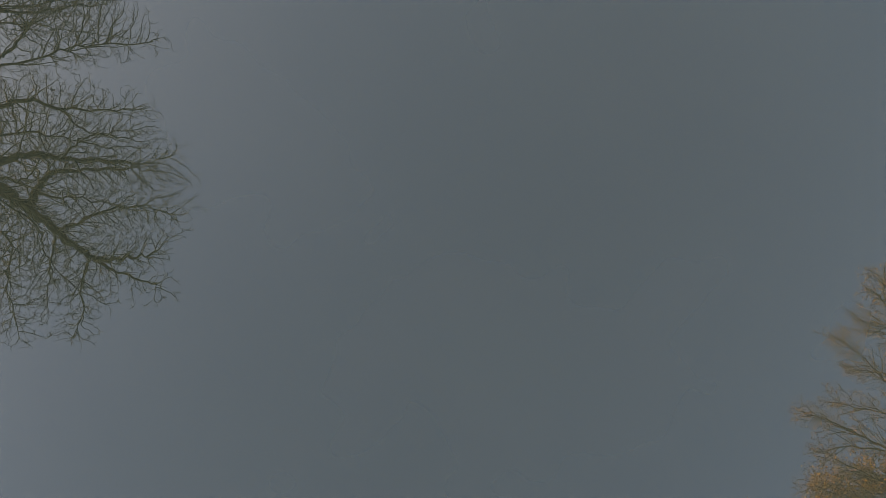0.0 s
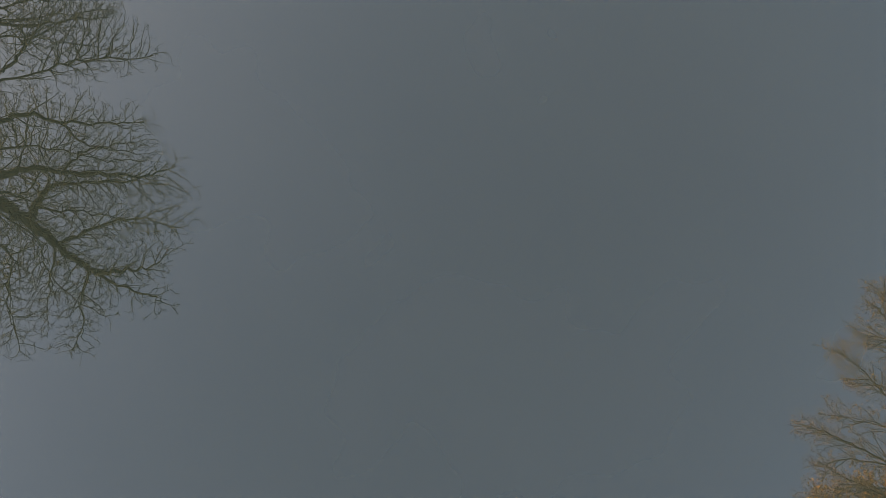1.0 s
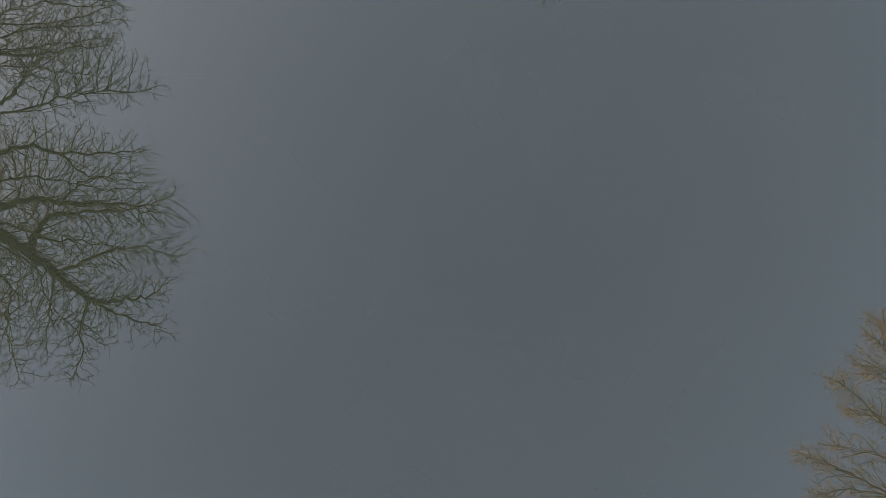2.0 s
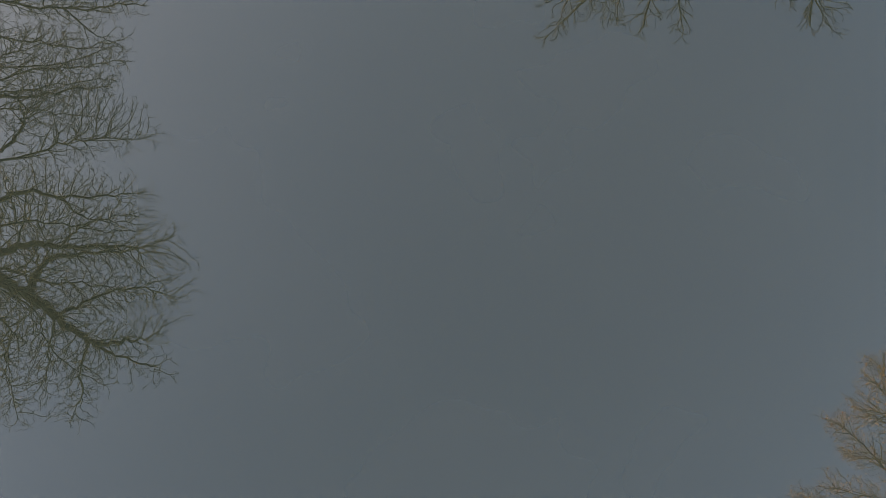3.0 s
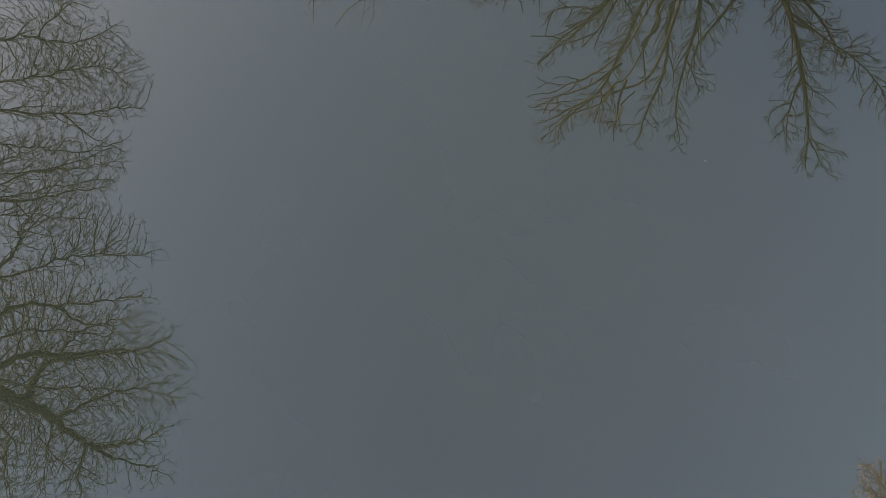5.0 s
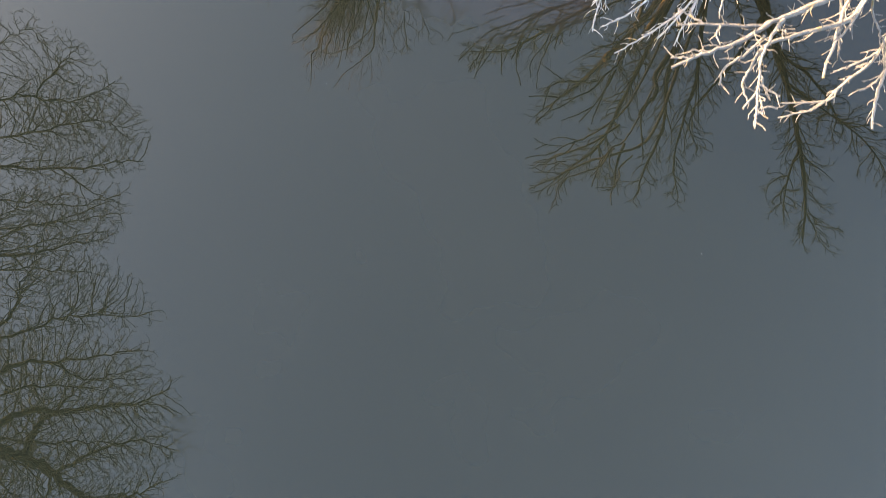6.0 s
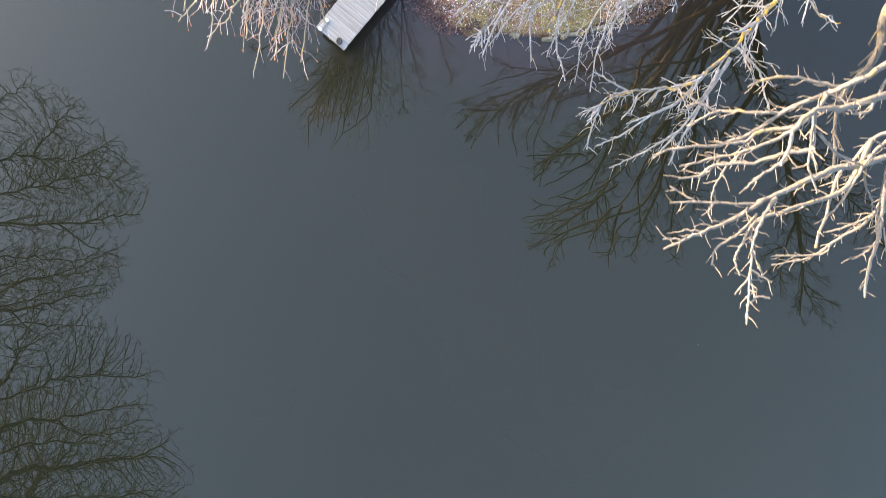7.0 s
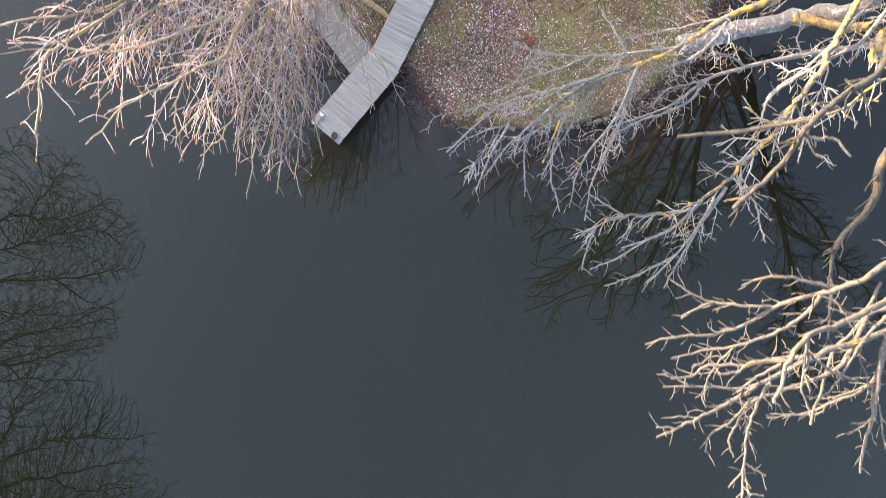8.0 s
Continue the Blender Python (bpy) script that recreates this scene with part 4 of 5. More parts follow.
pale.limb(0.016, 0.0115, (4.14, 14.94, 9.5), (4.06, 14.81, 9.5), (4.11, 14.65, 9.5), taper=0.65, fan=SPURRED, mat=BARK_GREY)
pale.limb(0.03, 0.0128, (5.02, 15.54, 10.6), (4.71, 15.51, 10.5), (4.32, 15.41, 10.4), (3.85, 15.37, 10.3), (3.64, 15.25, 10.3), (3.37, 15.21, 10.3), taper=0.65, fan=SPURRED, mat=BARK_GREY)
pale.limb(0.024, 0.0141, (4.71, 15.44, 10.5), (4.39, 15.21, 10.4), (4.19, 15.05, 10.4), taper=0.65, fan=SPURRED, mat=BARK_GREY)
pale.limb(0.044, 0.023, (7.41, 16.52, 8.9), (6.68, 15.92, 9), (6.38, 15.58, 9), (6.17, 15.33, 9), (5.84, 14.28, 9), taper=0.65, fan=SPURRED, mat=BARK_GREY)
pale.limb(0.044, 0.0128, (7.51, 15.58, 9), (6.97, 15.07, 8.9), (6.88, 14.69, 8.5), (6.62, 14.37, 8), (6.45, 14.12, 7.6), (5.9, 13.99, 7.4), taper=0.65, fan=SPURRED, mat=BARK_GREY)
pale.limb(0.021, 0.0128, (6.91, 14.79, 8.6), (6.62, 14.64, 8.5), (6.32, 14.54, 8.4), taper=0.65, fan=SPURRED, mat=BARK_GREY)
pale.limb(0.021, 0.0128, (6.62, 14.37, 8), (6.49, 14.18, 7.9), (5.79, 14.16, 7.8), taper=0.65, fan=SPURRED, mat=BARK_GREY)
pale.limb(0.072, 0.018, (7.18, 16.09, 9), (6.91, 15.41, 9), (6.8, 14.73, 9), (6.76, 14.39, 9), (6.63, 14.01, 9), (6.63, 13.53, 8.9), taper=0.65, fan=SPURRED, mat=BARK_GREY)
pale.limb(0.019, 0.0128, (6.76, 14.39, 9), (6.65, 14.21, 8.9), (6.44, 14.11, 8.9), taper=0.65, fan=SPURRED, mat=BARK_GREY)
pale.limb(0.034, 0.0128, (5.38, 16.37, 10.3), (5.13, 16.02, 10.2), (4.79, 15.78, 10.1), (4.32, 15.59, 10), (3.98, 15.53, 9.9), (3.51, 15.42, 9.9), taper=0.65, fan=SPURRED, mat=BARK_GREY)
pale.limb(0.018, 0.012, (4.32, 15.59, 10), (4.13, 15.42, 10), (4.04, 15.22, 9.9), (3.95, 14.98, 9.9), taper=0.65, fan=SPURRED, mat=BARK_GREY)
pale.limb(0.016, 0.012, (4.07, 15.54, 9.9), (3.95, 15.37, 9.9), (3.81, 15.26, 9.8), taper=0.65, fan=SPURRED, mat=BARK_GREY)
pale.limb(0.045, 0.014, (6.68, 15.92, 9), (6.25, 15.2, 9.1), (5.7, 14.96, 9.2), (5.17, 14.81, 9.3), (4.8, 14.66, 9.3), (4.59, 14.29, 9.3), (4.51, 14.12, 9.3), (4.58, 13.88, 9.3), taper=0.65, fan=SPURRED, mat=BARK_GREY)
pale.limb(0.02, 0.012, (4.86, 14.68, 9.3), (4.74, 14.49, 9.3), (4.8, 14.21, 9.3), (4.85, 13.98, 9.3), taper=0.65, fan=SPURRED, mat=BARK_GREY)
pale.limb(0.02, 0.012, (4.66, 15.9, 11.3), (4.69, 15.58, 11.2), (4.62, 15.28, 11.2), (4.77, 14.99, 11.1), taper=0.65, fan=SPURRED, mat=BARK_GREY)
pale.limb(0.02, 0.013, (6.68, 15.92, 9), (6.57, 15.31, 9), (6.68, 14.99, 9), (6.79, 14.72, 9), taper=0.65, fan=SPURRED, mat=BARK_GREY)
pale.limb(0.02, 0.012, (6.8, 14.73, 9), (6.87, 14.43, 9), (6.94, 13.92, 9), taper=0.65, fan=SPURRED, mat=BARK_GREY)
pale.limb(0.03, 0.014, (6.84, 15.92, 9.2), (6.47, 15.61, 9.3), (6.22, 15.2, 9.3), (5.98, 14.87, 9.3), (5.83, 14.74, 9.3), taper=0.65, fan=SPURRED, mat=BARK_GREY)
pale.limb(0.024, 0.012, (6.04, 16.48, 10.4), (5.83, 16.1, 10.4), (5.61, 16.04, 10.4), (5.47, 16.22, 10.4), (5.25, 16.33, 10.4), taper=0.65, fan=SPURRED, mat=BARK_GREY)
pale.limb(0.11, 0.05, (8.53, 19.26, 7.5), (7.96, 18.44, 7.3), (7.96, 17.89, 7.1), (7.77, 17.5, 7), (7.47, 17.2, 7), (7.26, 16.88, 7), density=1.6, spread=0.4, thick=0.75, taper=0.6, bare=True, mat=BARK_DULL)
pale.limb(0.05, 0.022, (7.67, 17.4, 7), (7.32, 16.81, 6.9), (7.32, 15.99, 6.8), (7.32, 15.27, 6.7), density=1.6, spread=0.4, thick=0.75, taper=0.6, bare=True, mat=BARK_DULL)
pale.limb(0.15, 0.10, (7.9, 20.45, 9.0), (7.06, 20.12, 9.4), (6.54, 19.86, 9.6), (6.54, 19.59, 9.5), density=0.8, spread=0.3, thick=0.8, bare=True, mat=BARK_YELLOW)
pale.limb(0.055, 0.026, (6.6, 19.8, 9.7), (5.86, 19.14, 10.7), (5.35, 18.83, 11.0), (4.91, 18.55, 11.2), (4.63, 18.31, 11.3), (4.43, 18.01, 11.3), (4.13, 17.68, 11.3), (3.79, 17.38, 11.3), density=1.5, spread=0.36, thick=0.62, taper=0.7, bare=True, mat=BARK_DULL)
pale.limb(0.024, 0.013, (4.63, 18.24, 11.3), (4.79, 18.19, 11.3), (4.97, 18.19, 11.3), (5.15, 17.99, 11.3), density=0.8, spread=0.24, thick=0.62, bare=True, mat=BARK_GREY)
pale.limb(0.05, 0.02, (7.9, 20.75, 7.0), (7.52, 20.47, 7.0), (6.98, 20.18, 6.9), (6.52, 19.9, 6.8), (6.24, 19.62, 6.7), (6.16, 19.27, 6.6), taper=0.6, fan=dict(ASHEN, share=0.3, least=0.2, depth=2), mat=BARK_ASH)
pale.limb(0.034, 0.026, (4.78, 18.44, 11.2), (4.52, 18.44, 10.9), (4.09, 18.4, 10.6), (3.4, 18.36, 10.49), density=0.3, spread=0.2, taper=0.7, bare=True, mat=BARK_DULL)
pale.limb(0.035, 0.02, (8.47, 20.02, 7), (7.97, 19.82, 7), (7.47, 19.42, 7), (6.97, 19.28, 7), density=1.6, spread=0.4, thick=0.75, taper=0.6, bare=True, mat=BARK_LICHEN)
pale.limb(0.025, 0.02, (7.59, 20, 6.8), (7.83, 19.66, 6.9), (8.07, 19.54, 7), density=1.6, spread=0.4, thick=0.75, taper=0.6, bare=True, mat=BARK_LICHEN)
pale.limb(0.028, 0.018, (6.97, 19.61, 6.6), (7.44, 19.52, 6.7), (7.74, 19.31, 6.7), density=1.6, spread=0.4, thick=0.75, taper=0.6, bare=True, mat=BARK_LICHEN)
pale.limb(0.026, 0.018, (6.8, 19.36, 6.2), (7.12, 19.01, 6.3), (7.28, 18.66, 6.4), (7.49, 18.66, 6.4), density=1.6, spread=0.4, thick=0.75, taper=0.6, bare=True, mat=BARK_LICHEN)
pale.limb(0.026, 0.018, (6.8, 19.34, 6.2), (6.47, 19.37, 6.1), (6.15, 19.61, 6.1), density=1.6, spread=0.4, thick=0.75, taper=0.6, bare=True, mat=BARK_LICHEN)
pale.limb(0.12, 0.02, (7.28, 21.98, 5.9), (5.94, 21.51, 5.7), (4.97, 20.94, 5.6), (4.18, 20.6, 5.6), (3.4, 20.38, 5.6), (2.72, 19.65, 5.6), (2.26, 18.64, 5.6), taper=0.6, fan=dict(ASHEN, start=0.35), mat=BARK_YELLOW)
pale.limb(0.05, 0.018, (4.18, 20.6, 5.6), (3.28, 20.21, 5.6), (2.49, 19.82, 5.6), (1.58, 19.42, 5.7), (0.9, 18.62, 5.8), density=0.6, spread=0.5, taper=0.6)
pale.limb(0.04, 0.018, (3.4, 20.38, 5.6), (2.24, 20.01, 5.8), (1.34, 19.69, 6), (0.35, 18.79, 6.2), taper=0.6, fan=ASHEN, mat=BARK_ASH)
pale.limb(0.09, 0.02, (9.09, 21.13, 5.4), (7.73, 20.91, 5.2), (6.52, 20.68, 5.1), (5.74, 20.43, 5), (4.98, 19.92, 4.8), (3.84, 19.54, 4.6), taper=0.6, fan=dict(CURLED, gap=0.13), mat=BARK_ASH)
pale.limb(0.04, 0.018, (5.74, 20.43, 5), (5.31, 19.95, 4.9), (4.08, 19.48, 4.6), (3.7, 18.96, 4.4), taper=0.6, fan=dict(ASHEN, share=0.35, least=0.22, depth=2), mat=BARK_ASH)
pale.limb(0.04, 0.02, (7.39, 20.5, 6.1), (6.68, 19.98, 6), (6.51, 19.68, 5.9), taper=0.6, fan=ASHEN, mat=BARK_ASH)
pale.limb(0.03, 0.015, (2.72, 19.65, 5.6), (2.43, 18.63, 5.6), (2.6, 17.67, 5.6), taper=0.6, fan=ASHEN, mat=BARK_ASH)
pale.limb(0.03, 0.015, (1.58, 19.42, 5.7), (1.18, 18.71, 5.9), (0.91, 18.03, 6.1), taper=0.6, fan=ASHEN, mat=BARK_ASH)
pale.limb(0.03, 0.015, (4.18, 19.88, 4.7), (3.86, 19.25, 4.5), (3.66, 18.66, 4.4), taper=0.6, fan=dict(ASHEN, share=0.35, least=0.22, depth=2), mat=BARK_ASH)
pale.limb(0.03, 0.015, (2.49, 19.82, 5.6), (1.93, 19.09, 5.6), (1.92, 18.07, 5.6), taper=0.6, fan=ASHEN, mat=BARK_ASH)
pale.limb(0.04, 0.014, (4.97, 20.94, 5.6), (3.96, 20.83, 5.6), (3.19, 20.81, 5.5), (2.29, 20.9, 5.4), (1.67, 21.17, 5.3), taper=0.6, fan=ASHEN, mat=BARK_ASH)
pale.limb(0.03, 0.013, (3.96, 20.83, 5.6), (3.68, 21.34, 5.6), (3.4, 21.8, 5.6), (3.25, 22.41, 5.5), taper=0.6, fan=ASHEN, mat=BARK_ASH)
pale.limb(0.03, 0.013, (3.19, 20.81, 5.5), (2.58, 20.56, 5.4), (1.96, 20.41, 5.3), (1.27, 20.15, 5.2), taper=0.6, fan=ASHEN, mat=BARK_ASH)
pale.limb(0.03, 0.013, (5.94, 21.51, 5.7), (5.19, 21.38, 5.6), (4.44, 21.25, 5.5), (3.89, 21.18, 5.4), taper=0.6, fan=ASHEN, mat=BARK_ASH)
pale.limb(0.035, 0.012, (4.18, 20.6, 5.6), (3.58, 19.46, 6.3), (3.0, 18.6, 5.8), (2.9, 17.8, 4.95), taper=0.6, fan=ASHEN, mat=BARK_ASH)
pale.limb(0.032, 0.012, (4.18, 20.6, 5.6), (3.7, 19.4, 6.2), (3.25, 18.3, 5.7), (3.15, 17.5, 5.35), taper=0.6, fan=ASHEN, mat=BARK_ASH)
pale.limb(0.03, 0.012, (3.4, 20.38, 5.6), (2.9, 19.5, 5.3), (2.5, 18.8, 4.9), (2.35, 18.4, 4.7), taper=0.6, fan=ASHEN, mat=BARK_ASH)
pale.limb(0.028, 0.012, (2.72, 19.65, 5.6), (1.9, 19.2, 5.0), (1.68, 18.9, 4.4), taper=0.6, fan=ASHEN, mat=BARK_ASH)
pale.limb(0.028, 0.012, (2.49, 19.82, 5.6), (1.6, 19.0, 5.8), (1.05, 18.3, 5.9), taper=0.6, fan=ASHEN, mat=BARK_ASH)
pale.limb(0.03, 0.012, (5.12, 16.78, 4.9), (4.5, 16.4, 4.5), (4.1, 16.2, 4.2), (3.83, 16.1, 4.0), taper=0.6, fan=ASHEN, mat=BARK_ASH)
pale.limb(0.028, 0.012, (4.53, 17.12, 4.9), (3.9, 16.7, 4.7), (3.4, 16.5, 4.6), taper=0.6, fan=ASHEN, mat=BARK_ASH)
pale.limb(0.055, 0.016, (5.94, 21.51, 5.7), (5.63, 21.04, 5.7), (5.28, 20.76, 5.6), (4.77, 20.55, 5.5), (4.01, 20.3, 5.4), taper=0.6, fan=CURLED, mat=BARK_ASH)
pale.limb(0.03, 0.014, (5.74, 20.43, 5), (5.3, 20.32, 5.1), (4.86, 20.18, 5.2), (4.52, 19.84, 5.2), taper=0.6, fan=CURLED, mat=BARK_ASH)
pale.limb(0.03, 0.014, (6.52, 20.68, 5.1), (6.09, 20.84, 5.3), (5.7, 20.83, 5.5), (5.42, 20.71, 5.6), taper=0.6, fan=CURLED, mat=BARK_ASH)
pale.limb(0.026, 0.012, (4.98, 19.92, 4.8), (5.08, 19.62, 4.8), (5, 19.32, 4.8), taper=0.6, fan=CURLED, mat=BARK_ASH)
pale.limb(0.026, 0.012, (4.1, 19.76, 5), (3.89, 19.61, 4.9), (4.01, 19.27, 4.8), (3.87, 18.92, 4.7), taper=0.6, fan=CURLED, mat=BARK_ASH)
pale.limb(0.02, 0.012, (7.62, 20.89, 5.2), (7.46, 21.17, 5.3), (7.5, 21.43, 5.4), (7.38, 21.68, 5.5), taper=0.6, fan=CURLED, mat=BARK_ASH)
pale.limb(0.017, 0.008, (2, 20.18, 5.4), (1.6, 20.02, 5.4), (1.02, 19.82, 5.5), (0.45, 19.67, 5.6), (0.11, 19.58, 5.6), (-0.07, 19.31, 5.6), taper=0.6, fan=dict(ASHEN, share=0.4, most=0.9, least=0.25), mat=BARK_ASH)
pale.limb(0.017, 0.008, (1.66, 20.25, 5.4), (2.07, 20.76, 5.3), (2.26, 21.19, 5.2), (2.16, 21.58, 5.1), taper=0.6, fan=dict(ASHEN, share=0.4, most=0.9, least=0.25), mat=BARK_ASH)
pale.limb(0.017, 0.008, (2.58, 20.56, 5.4), (2.31, 20.87, 5.3), (1.85, 21.12, 5.2), (1.72, 21.2, 5.2), (1.77, 20.88, 5.1), taper=0.6, fan=dict(ASHEN, share=0.4, most=0.9, least=0.25), mat=BARK_ASH)
pale.limb(0.017, 0.008, (1.59, 19.44, 5.6), (1.13, 19.3, 5.6), (0.68, 19.1, 5.6), (0.39, 18.81, 5.6), taper=0.6, fan=dict(ASHEN, share=0.4, most=0.9, least=0.25), mat=BARK_ASH)
pale.limb(0.135, 0.10, (9.2, 22.62, 2.2), (9.45, 22.36, 2.6), (9.75, 22.12, 3.1), (10, 21.98, 3.6), density=0.0, bare=True, mat=BARK_TAN)
pale.fill(6, 25, 105, 4.5, 6.0, 11.0, 0.1)

# ---------------------------------------------------------------- shrub beside the dock
WISPY = dict(gap=0.4, share=0.5, most=3.0, least=0.8, angle=(0.3, 0.7), depth=1, r_tip=0.008, swell=0.007, crook=0.07)
WHIPS = dict(gap=0.23, share=0.66, most=2.6, least=0.5, angle=(0.3, 1.2), depth=3, r_tip=0.0072, swell=0.0035, crook=0.19, pull=(0.0, -0.09, -0.06), start=0.05, finer=1.25, shrink=0.65)
WHIP = dict(per_metre=4.7, length=1.75, twigs=2.2, twig=0.9, twiglets=1, tiny=0.3, crook=0.2, knob=0.02, tip=0.22, few=1, lean=(-0.05, -0.22, -0.05), pull=(0.0, -0.07, -0.05), angle=(0.3, 1.1), r_branch=0.0125, r_twig=0.0085, r_tiny=0.006, from_u=0.05)
shrub = Tree("weeping_alder", (-2.6, 24.6, 0.3), (-2.6, 23.6, 5.5), 0.22, "dense bare pinkish alder with hanging whips beside the dock", "tree", BARK_SHRUB, TWIG_SHRUB, 31, **WHIP)
shrub.limb(0.042, 0.012, (-2.46, 25.45, 6), (-2.73, 23.7, 8), (-2.74, 21.97, 9), (-2.9, 20.4, 9.6), taper=0.7, fan=WISPY, mat=TWIG_WISP_SHADED)
shrub.limb(0.035, 0.012, (-2.74, 25.26, 6.5), (-3.87, 23.03, 8), (-4.52, 21.51, 9), (-4.83, 20.35, 9.48), taper=0.7, fan=WISPY, mat=TWIG_WISP_SHADED)
shrub.limb(0.035, 0.012, (-1.83, 25.02, 6), (-1.59, 23.01, 8), (-1.21, 21.49, 9), (-0.88, 20.73, 9.36), taper=0.7, fan=WISPY, mat=TWIG_WISP_SHADED)
shrub.limb(0.035, 0.012, (-3.52, 25.25, 6), (-5.58, 23.75, 7.5), (-7.16, 22.7, 8.3), (-7.81, 22.46, 8.6), taper=0.7, fan=WISPY, mat=TWIG_WISP_SHADED)
shrub.limb(0.035, 0.012, (-0.99, 24.8, 6), (-0.46, 23.45, 8), (-0.08, 22.18, 9), (0.22, 21.44, 9.36), taper=0.7, fan=WISPY, mat=TWIG_WISP_SHADED)
shrub.limb(0.035, 0.012, (-1.62, 24.81, 6), (-1.82, 23.24, 8), (-1.92, 21.26, 9), (-1.82, 20.23, 9.48), taper=0.7, fan=WISPY, mat=TWIG_WISP_SHADED)
shrub.colonise(3200, 0.9, kill=0.26, step=0.17, tip_r=0.0045, spurs=0.7, spur=0.25, kink=0.12, ahead=0.9, mat=TWIG_WISP_SHADED, hub=(-2.0, 25.0, 4.0), outward=0.9, power=2.2)
shrub.seeds.clear()
shrub.tips.clear()
shrub.limb(0.036, 0.011, (-2.52, 22.61, 6.5), (-3.02, 20.99, 8), (-3.61, 20.41, 8.7), (-4.45, 19.99, 9), (-5.04, 19.92, 9.2), (-5.59, 20.04, 9.32), fan=WHIPS)
shrub.limb(0.036, 0.011, (-2.84, 21.86, 7.3), (-3.14, 20.06, 8.5), (-3.62, 19.65, 8.9), (-4.44, 19.07, 9.2), (-4.96, 18.49, 9.32), fan=WHIPS)
shrub.limb(0.036, 0.011, (-3.44, 22.61, 7), (-4.45, 21.02, 8), (-4.92, 20.27, 8.6), (-5.59, 19.68, 9), (-6.1, 19.33, 9.18), fan=WHIPS)
shrub.limb(0.036, 0.011, (-3.78, 22.62, 7.2), (-4.74, 21.31, 8), (-5.43, 20.72, 8.5), (-6.12, 20.47, 9), (-6.65, 20.34, 9), fan=WHIPS)
shrub.limb(0.035, 0.012, (-2.74, 23.45, 4.6), (-3.4, 21.52, 4.9), (-3.94, 20.37, 4.7), (-4.63, 19.43, 4.5), (-5.1, 18.99, 4.44), fan=WHIPS)
shrub.limb(0.035, 0.012, (-2.61, 23.08, 4.6), (-3.14, 21.46, 4.7), (-3.36, 20.14, 4.6), (-3.51, 19.17, 4.5), (-3.56, 18.62, 4.44), fan=WHIPS)
shrub.limb(0.035, 0.012, (-3.13, 23.04, 5), (-4.02, 21.55, 5.2), (-4.45, 20.42, 5), (-5.38, 19.5, 4.8), (-5.6, 19.21, 4.8), fan=WHIPS)
shrub.limb(0.028, 0.012, (-2.57, 23.24, 4.2), (-2.83, 21.98, 4.2), (-2.96, 20.85, 4.2), (-2.62, 19.63, 4), (-2.54, 19.25, 4), fan=WHIPS)
shrub.limb(0.025, 0.012, (-2.1, 23.45, 4), (-2.1, 22.17, 4), (-2.23, 21.28, 4), (-2.31, 20.9, 4), fan=WHIPS)
shrub.limb(0.03, 0.012, (-3.1, 22.9, 5.4), (-4.0, 21.0, 5.9), (-4.4, 19.6, 5.8), (-4.6, 18.6, 5.6), fan=WHIPS)
shrub.limb(0.03, 0.012, (-2.9, 22.8, 4.8), (-3.6, 20.9, 5.2), (-4.0, 19.5, 5.1), (-4.1, 18.8, 4.9), fan=WHIPS)
shrub.limb(0.03, 0.012, (-2.7, 22.9, 4.6), (-3.3, 20.9, 5.0), (-3.7, 19.4, 4.9), (-3.95, 18.15, 4.8), fan=WHIPS)
shrub.limb(0.03, 0.012, (-2.6, 22.9, 4.2), (-3.0, 20.8, 4.4), (-3.3, 19.4, 4.2), (-3.55, 18.2, 3.9), fan=WHIPS)
shrub.limb(0.02, 0.008, (-2.0, 23.4, 3.9), (-1.9, 22.4, 3.6), (-1.2, 21.3, 3.0), (-0.75, 20.5, 2.4), fan=dict(WHIPS, gap=0.3, share=0.4, depth=2))
shrub.limb(0.02, 0.008, (-2.1, 23.3, 3.8), (-2.0, 22.2, 3.4), (-1.7, 21.2, 2.9), (-1.5, 20.4, 2.4), fan=dict(WHIPS, gap=0.3, share=0.4, depth=2))
shrub.limb(0.028, 0.012, (-2.5, 22.9, 4.2), (-2.7, 20.9, 4.4), (-2.9, 19.6, 4.3), (-3.1, 18.5, 4.1), fan=WHIPS)
shrub.limb(0.035, 0.012, (-3.32, 22.73, 6), (-4.07, 21.27, 6.4), (-4.58, 20.27, 6.5), (-4.84, 19.54, 6.4), (-4.88, 18.91, 6.28), fan=WHIPS)
shrub.limb(0.035, 0.012, (-3.6, 22.62, 6.5), (-4.93, 20.68, 7.6), (-5.32, 19.8, 8), (-5.54, 19.43, 8.12), fan=WHIPS)
shrub.limb(0.035, 0.012, (-3.75, 22.4, 7), (-5.35, 20.31, 8.8), (-5.77, 19.81, 9), (-5.84, 18.84, 9.1), (-5.85, 18.63, 9.1), fan=WHIPS)
shrub.limb(0.028, 0.012, (-2.67, 22.74, 5.4), (-3.49, 21.23, 5.8), (-4.06, 20.45, 5.8), (-4.48, 19.97, 5.68), fan=WHIPS)
shrub.limb(0.028, 0.012, (-2.59, 23.15, 5), (-3.4, 21.63, 5.3), (-3.85, 20.48, 5.2), (-3.99, 19.72, 5.08), fan=WHIPS)
shrub.limb(0.021, 0.012, (-3.11, 22.84, 4.6), (-2.85, 21.67, 4.4), (-3, 20.58, 4.3), (-2.86, 20.1, 4.24), fan=WHIPS)
shrub.limb(0.028, 0.012, (-3.09, 22.5, 6), (-3.93, 21.55, 6.8), (-4.6, 20.6, 7.2), (-4.82, 20.1, 7.26), fan=WHIPS)
